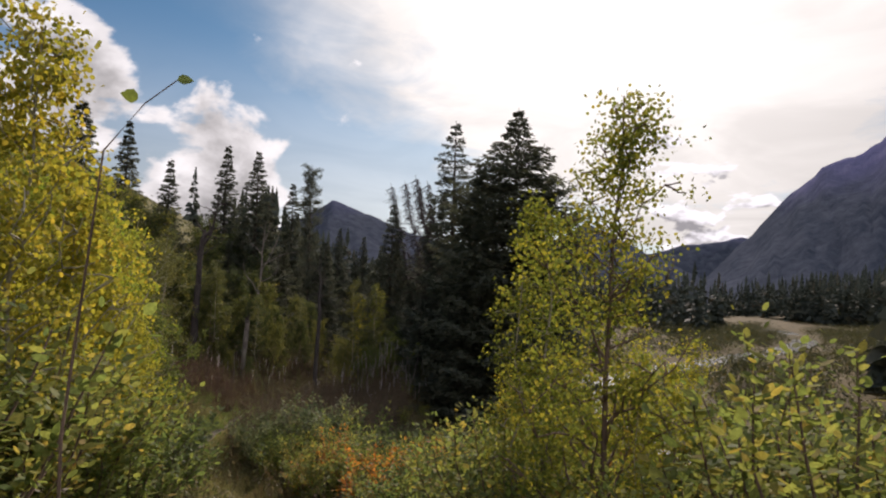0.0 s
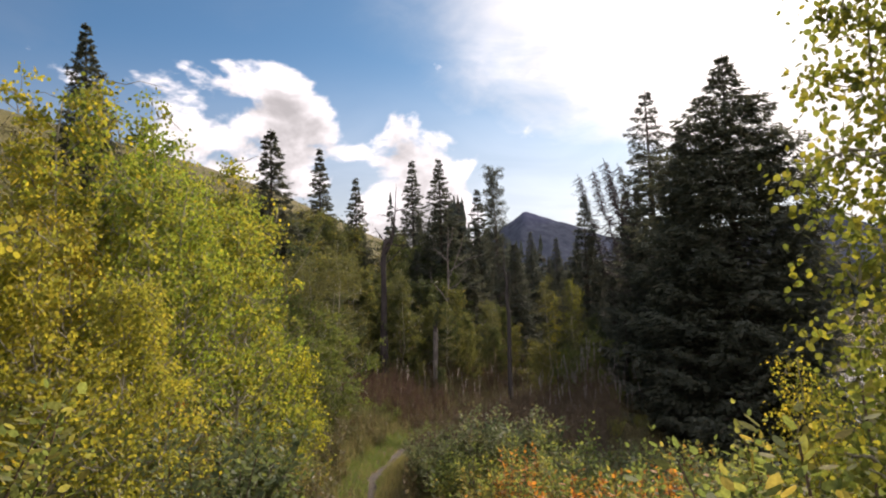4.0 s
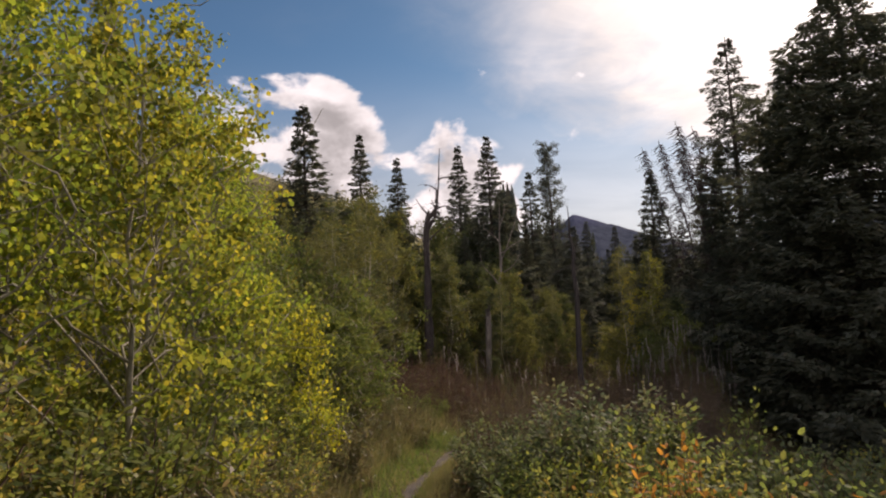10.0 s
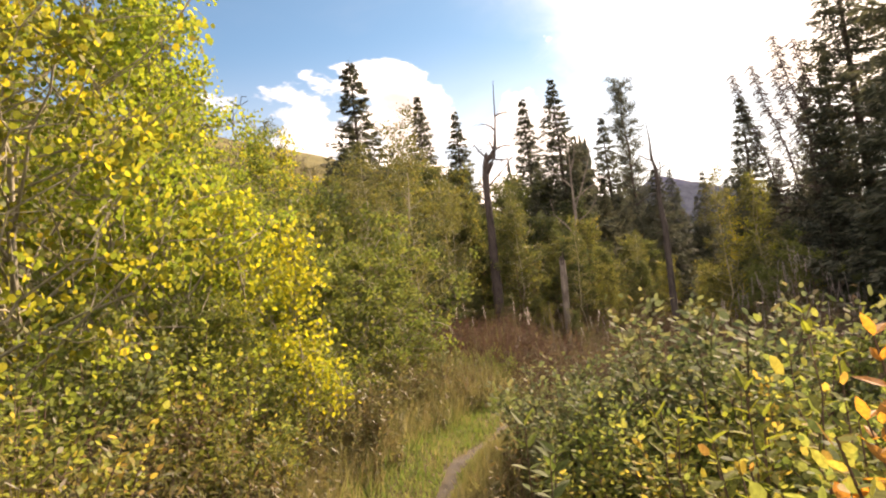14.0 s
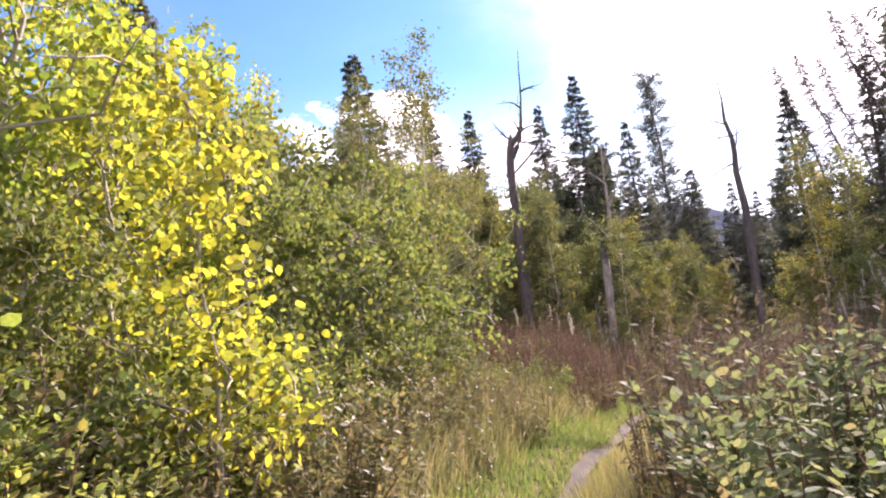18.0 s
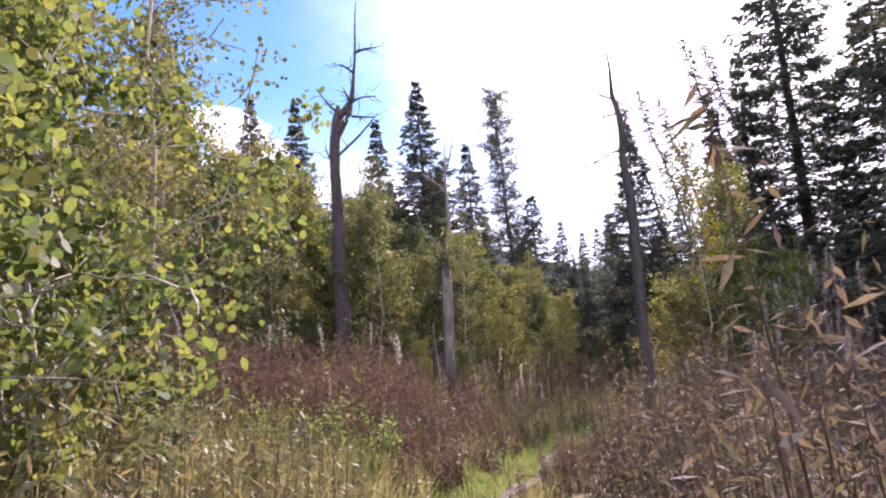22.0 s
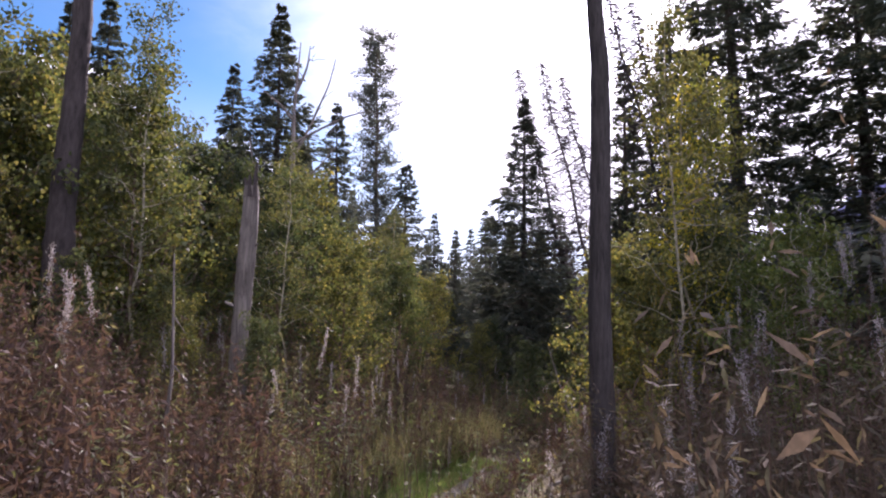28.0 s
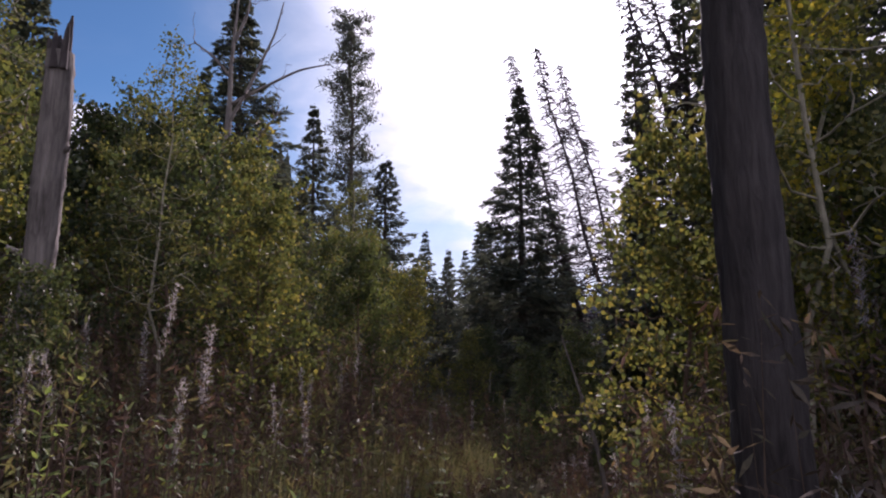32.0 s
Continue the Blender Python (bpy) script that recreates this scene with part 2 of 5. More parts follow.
M_FIREWEED = leaf_material("fireweed_leaf", [(0.0, (0.055, 0.05, 0.022)), (0.22, (0.068, 0.049, 0.028)), (0.55, (0.088, 0.051, 0.031)), (0.78, (0.11, 0.071, 0.046)), (0.92, (0.19, 0.145, 0.10)), (1.0, (0.33, 0.29, 0.21))], 0.4, 0.012, 0.0, 0.6)
M_STALK = leaf_material("brown_stalk_leaf", [(0.0, (0.05, 0.058, 0.026)), (0.3, (0.08, 0.075, 0.038)), (0.6, (0.098, 0.072, 0.046)), (0.82, (0.13, 0.105, 0.066)), (0.93, (0.24, 0.22, 0.16)), (1.0, (0.36, 0.34, 0.26))], 0.42, 0.012, 0.0, 0.6)
M_FLUFF = leaf_material("seed_fluff", [(0.0, (0.26, 0.24, 0.225)), (1.0, (0.44, 0.42, 0.40))], 0.5, 0.0)
M_GRASS = leaf_material("grass_blade", [(0.0, (0.09, 0.12, 0.032)), (0.4, (0.175, 0.18, 0.06)), (0.75, (0.265, 0.225, 0.092)), (1.0, (0.33, 0.275, 0.135))], 0.45, 0.05)
M_TURF = leaf_material("fresh_grass", [(0.0, (0.06, 0.12, 0.024)), (0.5, (0.11, 0.185, 0.034)), (0.8, (0.16, 0.19, 0.05)), (1.0, (0.23, 0.20, 0.085))], 0.45, 0.02, 0.5)
M_NEEDLE = leaf_material("spruce_needles", [(0.0, (0.045, 0.058, 0.042)), (0.5, (0.076, 0.092, 0.058)), (1.0, (0.12, 0.13, 0.075))], 0.42, 0.02, 0.3, 0.6)
M_NEEDLE_FAR = leaf_material("far_needles", [(0.0, (0.03, 0.044, 0.032)), (0.6, (0.055, 0.07, 0.046)), (1.0, (0.10, 0.092, 0.045))], 0.1, 0.02, 0.4, 0.6)
M_WEED = leaf_material("weed_leaf", [(0.0, (0.062, 0.085, 0.03)), (0.35, (0.12, 0.13, 0.042)), (0.65, (0.165, 0.135, 0.052)), (0.85, (0.15, 0.092, 0.048)), (1.0, (0.29, 0.24, 0.125))], 0.5, 0.02, 0.3)
M_SPARSE = leaf_material("sparse_leaf", [(0.0, (0.04, 0.06, 0.018)), (0.5, (0.095, 0.11, 0.027)), (1.0, (0.23, 0.20, 0.042))], 0.48, 0.02, 0.3, 0.55)
M_BARK = bark_material("dark_bark", (0.022, 0.018, 0.015), (0.10, 0.085, 0.07), 5.0)
M_PALE = bark_material("aspen_bark", (0.10, 0.09, 0.06), (0.34, 0.32, 0.24), 3.0, 0.6)
M_TWIG = bark_material("brown_twig", (0.05, 0.035, 0.025), (0.16, 0.11, 0.08), 8.0)
M_DEAD = bark_material("weathered_wood", (0.022, 0.019, 0.017), (0.22, 0.195, 0.175), 7.0, 0.08)
M_SNAG = bark_material("blackish_bark", (0.012, 0.010, 0.010), (0.075, 0.063, 0.06), 5.0, 0.2, 0.95, 1.0)
M_GREYWOOD = bark_material("grey_dead_wood", (0.010, 0.009, 0.009), (0.07, 0.062, 0.06), 9.0, 0.12, 0.92, 1.0)


def ground_material():
    m, N = material("meadow_ground")
    pos = N.add("ShaderNodeTexCoord").outputs["Object"]
    at = N.add("ShaderNodeAttribute", attribute_name="cover")
    sep = N.add("ShaderNodeSeparateColor", {0: at.outputs["Color"]})
    big, mid, fine = N.noise(pos, 0.12, 5, 0.6), N.noise(pos, 1.6, 6, 0.65), N.noise(pos, 34.0, 5, 0.7)
    grass = N.ramp(N.math("ADD", N.math("MULTIPLY", mid, 0.6), N.math("MULTIPLY", fine, 0.4)),
                   [(0.25, (0.035, 0.03, 0.016)), (0.5, (0.075, 0.062, 0.028)), (0.75, (0.14, 0.105, 0.045))])
    hill = N.ramp(N.math("ADD", N.math("MULTIPLY", big, 0.6), N.math("MULTIPLY", mid, 0.4)),
                  [(0.3, (0.045, 0.05, 0.016)), (0.55, (0.095, 0.085, 0.024)), (0.75, (0.16, 0.125, 0.04))])
    soil = N.ramp(N.math("ADD", N.math("MULTIPLY", fine, 0.6), N.math("MULTIPLY", mid, 0.4)), [(0.3, (0.032, 0.029, 0.025)), (0.55, (0.066, 0.062, 0.056)), (0.72, (0.105, 0.10, 0.09))])
    bar = N.ramp(N.math("ADD", N.math("MULTIPLY", N.noise(pos, 0.5, 6, 0.7), 0.6), N.math("MULTIPLY", fine, 0.4)),
                 [(0.3, (0.028, 0.023, 0.011)), (0.5, (0.047, 0.038, 0.019)), (0.75, (0.088, 0.072, 0.043))])
    flat = N.ramp(N.math("ADD", N.math("MULTIPLY", N.noise(pos, 0.22, 6, 0.7), 0.7), N.math("MULTIPLY", mid, 0.3)),
                  [(0.35, (0.027, 0.027, 0.009)), (0.5, (0.06, 0.045, 0.014)), (0.7, (0.10, 0.073, 0.022))])
    col = N.mix(sep.outputs[0], grass, soil)
    col = N.mix(sep.outputs[1], col, N.mix(N.math("MULTIPLY", at.outputs["Alpha"], N.span(N.noise(pos, 0.16, 5, 0.6), 0.5, 0.66)), flat, bar))
    col = N.mix(sep.outputs[2], col, hill)
    b = N.add("ShaderNodeBump", {"Strength": 0.7, "Distance": 0.05, "Height": N.math("ADD", fine, N.math("MULTIPLY", mid, 2.0))})
    p = N.add("ShaderNodeBsdfPrincipled", {"Base Color": col, "Roughness": 0.95, "Normal": b.outputs[0]})
    p.inputs["Specular IOR Level"].default_value = 0.15
    N.add("ShaderNodeOutputMaterial", {0: p.outputs[0]})
    return m


def hazy_rock_material():
    m, N = material("hazy_mountain_rock")
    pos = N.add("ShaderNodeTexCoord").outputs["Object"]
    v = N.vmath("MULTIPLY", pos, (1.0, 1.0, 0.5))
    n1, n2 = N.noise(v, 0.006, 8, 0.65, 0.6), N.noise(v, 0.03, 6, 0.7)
    # the blue of distance haze is mixed into the rock colours
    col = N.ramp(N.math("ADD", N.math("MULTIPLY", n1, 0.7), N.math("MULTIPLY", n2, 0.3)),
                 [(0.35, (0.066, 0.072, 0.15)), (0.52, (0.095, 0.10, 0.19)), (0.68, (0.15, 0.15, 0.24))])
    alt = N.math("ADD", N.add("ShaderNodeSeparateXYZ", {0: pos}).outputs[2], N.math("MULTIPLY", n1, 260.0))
    # forest on the lower slopes, its colours tinted with the same haze
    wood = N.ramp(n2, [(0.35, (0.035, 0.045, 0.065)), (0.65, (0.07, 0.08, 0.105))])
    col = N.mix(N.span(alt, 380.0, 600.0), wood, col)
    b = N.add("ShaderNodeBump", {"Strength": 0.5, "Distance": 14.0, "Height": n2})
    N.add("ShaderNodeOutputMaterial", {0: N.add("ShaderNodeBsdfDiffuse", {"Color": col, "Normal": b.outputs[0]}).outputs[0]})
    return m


def water_material():
    m, N = material("river_water")
    pos = N.add("ShaderNodeTexCoord").outputs["Object"]
    n = N.noise(N.vmath("MULTIPLY", pos, (1.0, 0.5, 1.0)), 1.6, 5, 0.65, 0.3)
    b = N.add("ShaderNodeBump", {"Strength": 0.45, "Distance": 0.12, "Height": n})
    p = N.add("ShaderNodeBsdfPrincipled", {"Base Color": (0.30, 0.31, 0.30, 1), "Roughness": 0.14, "IOR": 1.33, "Normal": b.outputs[0]})
    N.add("ShaderNodeOutputMaterial", {0: p.outputs[0]})
    return m


M_GROUND, M_HAZY_ROCK, M_WATER = ground_material(), hazy_rock_material(), water_material()

# ---- mesh helpers ----
R = np.random.default_rng(7)


def mesh_np(name, verts, faces_n, mat, idx=None, smooth=False):
    """A mesh of equal-sided faces: verts (n, 3); idx (m, faces_n), or every run of faces_n verts is a face."""
    verts = np.asarray(verts, dtype=np.float32).reshape(-1, 3)
    if idx is None:
        idx = np.arange(len(verts)).reshape(-1, faces_n)
    idx = np.asarray(idx, dtype=np.int32)
    me = bpy.data.meshes.new(name)
    me.vertices.add(len(verts))
    me.vertices.foreach_set("co", verts.ravel())
    me.loops.add(idx.size)
    me.loops.foreach_set("vertex_index", idx.ravel())
    me.polygons.add(len(idx))
    me.polygons.foreach_set("loop_start", np.arange(len(idx), dtype=np.int32) * idx.shape[1])
    if smooth:
        me.polygons.foreach_set("use_smooth", np.ones(len(idx), dtype=bool))
    me.update(calc_edges=True)
    me.materials.append(mat)
    return me


def unit(v):
    return v / np.maximum(np.linalg.norm(v, axis=-1, keepdims=True), 1e-6)


def leaves(base, along, normal, length, width, sides=4):
    """Leaf blades as verts, sides per leaf: 4 a lance, 6 a round blade with a point. All arrays (n, 3) or (n,)."""
    along = unit(along)
    side = unit(np.cross(along, normal))
    up = np.cross(side, along)
    L, W = np.asarray(length)[:, None], np.asarray(width)[:, None]
    if sides == 4:
        p = [base, base + along * L * 0.45 + side * W * 0.5 + up * W * 0.12, base + along * L, base + along * L * 0.45 - side * W * 0.5 + up * W * 0.12]
    else:
        p = [base, base + along * L * 0.28 + side * W * 0.48, base + along * L * 0.7 + side * W * 0.42 - up * W * 0.06, base + along * L - up * W * 0.1,
             base + along * L * 0.7 - side * W * 0.42 - up * W * 0.06, base + along * L * 0.28 - side * W * 0.48]
    return np.stack(p, 1)


def tubes(lines, sides=5):
    """Tapered tubes along lines: a list of (points (k, 3), radii (k,)). Returns verts and quads."""
    V, F, o = [], [], 0
    ang = np.arange(sides) * 2 * np.pi / sides
    for pts, rad in lines:
        pts, rad = np.asarray(pts, float), np.asarray(rad, float)
        k = len(pts)
        tan = unit(np.gradient(pts, axis=0))
        ref = np.where(np.abs(tan[:, 2:3]) > 0.9, np.array([[1.0, 0, 0]]), np.array([[0, 0, 1.0]]))
        a = unit(np.cross(tan, ref))
        b = np.cross(tan, a)
        ring = pts[:, None] + rad[:, None, None] * (np.cos(ang)[None, :, None] * a[:, None] + np.sin(ang)[None, :, None] * b[:, None])
        V.append(ring.reshape(-1, 3))
        i, j = np.meshgrid(np.arange(k - 1), np.arange(sides), indexing="ij")
        j2 = (j + 1) % sides
        F.append(np.stack([o + i * sides + j, o + i * sides + j2, o + (i + 1) * sides + j2, o + (i + 1) * sides + j], -1).reshape(-1, 4))
        o += k * sides
    return np.concatenate(V), np.concatenate(F)


def tube_mesh(name, lines, mat, sides=5):
    v, f = tubes(lines, sides)
    return mesh_np(name, v, 4, mat, f, True)


def bend(a, b, k=6, sag=0.0, wob=0.03):
    """A slightly crooked line from a to b."""
    a, b = np.asarray(a, float), np.asarray(b, float)
    s = np.linspace(0, 1, k)[:, None]
    p = a + (b - a) * s
    p[:, 2] += sag * (s * (1 - s) * 4)[:, 0]
    p[1:-1] += R.normal(0, wob * np.linalg.norm(b - a), (k - 2, 3))
    return p


def part(name, data, parent, label=""):
    ob = new(name, data)
    ob.parent = parent
    return tagged(ob, label=label)


def thing(name, label, category, group="", at=None):
    ob = new(name)
    ob.empty_display_size = 0.2
    if at is not None:
        ob.matrix_basis = at
    return tagged(ob, label=label, category=category, group=group)


# ---- ground ----
PATH_Y = [-40, -5, 0, 2, 4, 5.6, 7.5, 10, 11.8, 15, 18.3, 22, 24.5, 27, 30, 34, 40, 60, 400]
PATH_X = [4, 0.6, 0.0, 0.12, -0.44, -1.13, -1.57, -2.15, -3.54, -5.23, -6.11, -6.43, -6.58, -6.26, -6.2, -4.9, -3.5, -2, -2]
PATH_Z = [2, 0.5, 0.0, -0.29, -0.7, -1.04, -1.73, -2.4, -2.82, -3.23, -3.35, -3.64, -3.83, -4.3, -4.5, -4.7, -5.0, -5.7, -6.3]
RIVER_Y = [-400, -60, 0, 20, 38, 47, 56, 66, 77, 95, 118, 150, 205, 235, 300, 420, 900]
RIVER_X = [60, 34, 20, 15, 11.6, 10.2, 11.6, 16.5, 26.5, 42, 62, 84, 107, 98, 92, 190, 500]
WATER_Z = -6.72


def height(x, y):
    """The ground's height; arrays or numbers."""
    x, y = np.asarray(x, float), np.asarray(y, float)
    gz, gx = np.interp(y, PATH_Y, PATH_Z), np.interp(y, PATH_Y, PATH_X)
    d = x - gx
    left, right = np.maximum(-d - 0.5, 0), np.maximum(d - 0.5, 0)
    rise = 2.4 * (1 - np.exp(-left / 7)) + 41 * (1 - np.cos(np.pi * np.clip(left - 5, 0, 115) / 115)) / 2
    fade = np.clip(1 - (y - 140) / 300, 0.25, 1)
    z = gz + rise * fade
    slope = np.maximum(right - 4.5, 0)
    z = z - 0.04 * np.minimum(right, 4.5)
    z = z + (-6.6 - z) * (1 - np.exp(-slope / 9))
    beyond = np.maximum(x - np.interp(y, RIVER_Y, RIVER_X) - 16, 0)
    z = z + 4.5 * (1 - np.exp(-beyond / 40)) + np.minimum(np.maximum(beyond - 45, 0) * 0.14, 60) * np.clip((y + 20) / 40, 0, 1)
    bump = 0.12 * np.sin(x * 0.9 + 1.3 * np.sin(y * 0.5)) * np.sin(y * 0.8 + np.sin(x * 0.6)) + 0.05 * np.sin(x * 2.7 + y * 1.9)
    z = z + bump * np.clip(np.abs(d) / 2.0, 0.15, 1) * np.clip(1 - right / 40, 0.2, 1)
    z = z + 1.25 * np.exp(-((x + 2.5) / 1.7) ** 2 / 2 - ((y - 30.8) / 2.4) ** 2 / 2)
    rx = np.interp(y, RIVER_Y, RIVER_X)
    bank = np.clip(np.abs(x - rx) / 2.9, 0, 1)
    return np.where((right > 5) & (np.abs(x - rx) < 2.9), z - 0.6 * (1 - bank ** 3), z)


TRAIL_Y = [-40, 9, 13, 17, 20, 23, 27, 31, 36, 60, 400]
TRAIL_OFF = [0, 0, -0.25, -0.5, -0.6, -0.72, -1.1, -1.15, -1.0, 0, 0]


def trail_x(y):
    """The middle of the trodden trail, which bends away a little from the line walked."""
    return np.interp(y, PATH_Y, PATH_X) + np.interp(y, TRAIL_Y, TRAIL_OFF)


def build_ground():
    def axis(lo, hi, step, far, n):
        g = np.geomspace(step, far, n)
        return np.concatenate([lo - np.cumsum(g)[::-1], np.arange(lo, hi, step), hi + np.cumsum(g)])
    xs, ys = axis(-22, 26, 0.4, 420, 44), axis(-8, 62, 0.45, 420, 44)
    xs = np.unique(np.concatenate([xs, np.arange(-8.4, 1.4, 0.1)]).round(3))
    ys = np.unique(np.concatenate([ys, np.arange(-1, 30, 0.18)]).round(3))
    X, Y = np.meshgrid(xs, ys)
    Z = height(X, Y)
    far = np.hypot(X, Y)
    Z = np.where(far > 900, np.minimum(Z, -6 + 0 * Z), Z)
    ny, nx = X.shape
    i = (np.arange(ny - 1)[:, None] * nx + np.arange(nx - 1)[None, :]).ravel()
    me = mesh_np("ground", np.stack([X, Y, Z], -1).reshape(-1, 3), 4, M_GROUND, np.stack([i, i + 1, i + nx + 1, i + nx], 1), True)
    gx = np.interp(Y, PATH_Y, PATH_X)
    wob = 0.14 + 0.06 * np.sin(Y * 2.1) + 0.03 * np.sin(Y * 5.3 + 1)
    trail = np.clip(1.3 - np.abs(X - trail_x(Y) - wob) / 0.11, 0, 1) * (Y < 60)
    plain = np.clip((X - gx - 9) / 6, 0, 1)
    hill = np.clip((gx - X - 16) / 12, 0, 1)
    shore = np.clip(1.25 - np.abs(X - np.interp(Y, RIVER_Y, RIVER_X) - 2) / 9, 0, 1)
    col = np.stack([trail, plain, hill, shore], -1).reshape(-1, 4).astype(np.float32)
    at = me.attributes.new("cover", "FLOAT_COLOR", "POINT")
    at.data.foreach_set("color", col.ravel())
    tagged(new("ground", me), "uneven grassy ground with a narrow trodden dirt trail", "ground", kind="structure")


def build_river():
    y = np.concatenate([np.arange(-60, 240, 3.0), np.arange(240, 900, 30)])
    x = np.interp(y, RIVER_Y, RIVER_X)
    for _ in range(6):
        x[1:-1] = (x[:-2] + 2 * x[1:-1] + x[2:]) / 4
    V = np.stack([np.stack([x - 3.0, y, 0 * x + WATER_Z], 1), np.stack([x + 3.0, y, 0 * x + WATER_Z], 1)], 1).reshape(-1, 3)
    i = np.arange(len(y) - 1) * 2
    me = mesh_np("river", V, 4, M_WATER, np.stack([i, i + 1, i + 3, i + 2], 1), True)
    tagged(new("water", me), "shallow river glinting in the backlight between gravel bars", "river", kind="structure")


def ridge(name, label, az, el, dist, depth, seed, rough):
    """A mountain: a crest over bearings az (degrees right of north) and rises el (degrees), at a distance, falling off to both sides."""
    n, m = 140, 26
    a = np.linspace(az[0], az[-1], n)
    e = np.interp(a, az, el)
    crest = np.tan(np.radians(e)) * dist
    V = np.zeros((m, n, 3))
    for j in range(m):
        s = j / (m - 1)
        off = (s - 0.62) / 0.62 * depth
        d = dist + off
        fall = np.clip(1 - np.abs(off) / depth, 0, 1) ** 0.9
        for i in range(n):
            q = noise.fractal(Vector((a[i] * 0.35 + seed, s * 4.0, seed)), 0.9, 2.1, 6)
            r = abs(noise.fractal(Vector((a[i] * 0.5 + seed, s * 1.6, 3.1)), 1.0, 2.0, 5))
            h = crest[i] * 1.03 * fall + 0.008 * dist * fall + rough * (q * 0.5 - r) * min(1.0, 0.12 + 1.8 * abs(s - 0.62)) * (0.2 + fall)
            V[j, i] = (d * math.sin(radians(a[i])), d * math.cos(radians(a[i])), h - 6)
    i = (np.arange(m - 1)[:, None] * n + np.arange(n - 1)[None, :]).ravel()
    me = mesh_np(name, V.reshape(-1, 3), 4, M_HAZY_ROCK, np.stack([i, i + 1, i + n + 1, i + n], 1), True)
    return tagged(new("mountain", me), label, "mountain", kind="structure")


build_ground()
build_river()
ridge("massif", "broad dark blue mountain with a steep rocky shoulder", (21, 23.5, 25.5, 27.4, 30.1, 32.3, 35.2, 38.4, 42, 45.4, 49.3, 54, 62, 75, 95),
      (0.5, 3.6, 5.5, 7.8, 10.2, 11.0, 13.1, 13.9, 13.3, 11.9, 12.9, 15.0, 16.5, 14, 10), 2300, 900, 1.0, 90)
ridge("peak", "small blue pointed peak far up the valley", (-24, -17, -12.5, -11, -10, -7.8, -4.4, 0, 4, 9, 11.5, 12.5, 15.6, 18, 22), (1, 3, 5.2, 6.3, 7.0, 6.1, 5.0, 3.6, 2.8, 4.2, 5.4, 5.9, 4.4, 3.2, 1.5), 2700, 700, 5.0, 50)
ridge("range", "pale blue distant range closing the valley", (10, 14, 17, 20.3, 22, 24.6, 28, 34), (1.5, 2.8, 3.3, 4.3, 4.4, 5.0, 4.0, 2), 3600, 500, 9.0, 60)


def spruce(label, H, rad, whorls, per, group="", bare=0.06, droop=0.28, ragged=0.25, dens=1.0, power=0.85, mat=None, tip=0.02, fat=1.0, outline=None):
    """A spruce: tapered trunk and whorls of branches that droop and turn up at the tips; every branch carries
    side twigs, and the twigs carry small sprays of needles. outline: share of the widest reach over the share of the way down."""
    t = thing("spruce_tree", label, "spruce tree", group)
    lean = R.normal(0, 0.008, 2) * H
    tr = np.array([[0, 0, -0.4], [lean[0] * 0.2, lean[1] * 0.2, H * 0.35], [lean[0] * 0.5, lean[1] * 0.6, H * 0.7], [lean[0], lean[1], H]])
    r0 = H * 0.0125 + 0.03
    lines = [(tr, [r0 * 1.25, r0 * 0.8, r0 * 0.4, 0.012])]
    B, A, NN, L, W = [], [], [], [], []

    def sprays(p, a, normal, length, width):
        B.append(p), A.append(a), NN.append(normal), L.append(length), W.append(width)

    zs = H * (bare + (1 - bare - tip) * (np.arange(whorls) / (whorls - 1)) ** 0.92)
    for z in zs:
        f = z / H
        reach = (1 - f) ** power if outline is None else float(np.interp(1 - f, *outline))
        r = rad * reach * R.uniform(1 - ragged, 1 + ragged * 0.4) + 0.03
        c0 = np.array([np.interp(z, tr[:, 2], tr[:, 0]), np.interp(z, tr[:, 2], tr[:, 1]), z])
        n = max(4, int(per * (0.5 + 0.5 * reach) + R.uniform(-1, 1)))
        az0 = R.uniform(0, 6.28)
        for k in range(n):
            az = az0 + k * 2 * np.pi / n + R.normal(0, 0.25)
            c = c0 + (0, 0, R.uniform(-0.55, 0.55) * H / whorls)
            o = np.array([math.cos(az), math.sin(az), 0])
            side = np.array([-o[1], o[0], 0])
            rr = r * R.uniform(0.6, 1.06)
            dr = droop * R.uniform(0.4, 1.3) * (1.05 - f * 1.25)
            q = np.linspace(0, 1, 6)
            axis = c + o * (rr * q)[:, None]
            axis[:, 2] += rr * (-dr * np.sin(q * 1.9) + 0.16 * q ** 3)
            if rr > 0.4:
                lines.append((axis[::2], [0.010 + 0.011 * rr, 0.010 + 0.003 * rr, 0.005]))
            m = max(4, int(rr / 0.16 * dens))
            for sg in (-1, 1):
                s = np.sort(R.uniform(0.06, 1.0, m) ** 0.7)
                root = np.stack([np.interp(s, q, axis[:, i]) for i in range(3)], 1)
                ln = (0.42 * rr * (1.08 - s) * R.uniform(0.6, 1.1, m) + 0.10 + 0.10 * min(rr, 1.4))
                way = o * R.uniform(0.45, 0.95, m)[:, None] + side * (sg * R.uniform(0.6, 1.0, m))[:, None]
                way[:, 2] += R.normal(-0.16, 0.16, m)
                way = unit(way)
                for u in (0.15, 0.45, 0.75, 1.0):
                    pt = root + way * (ln * u)[:, None]
                    pt[:, 2] += R.normal(0, 0.025, m)
                    for sg2 in (-1, 1):
                        a = way + np.cross(way, (0, 0, 1.0)) * (sg2 * R.uniform(0.3, 0.9, m))[:, None]
                        a[:, 2] += R.normal(-0.12, 0.22, m)
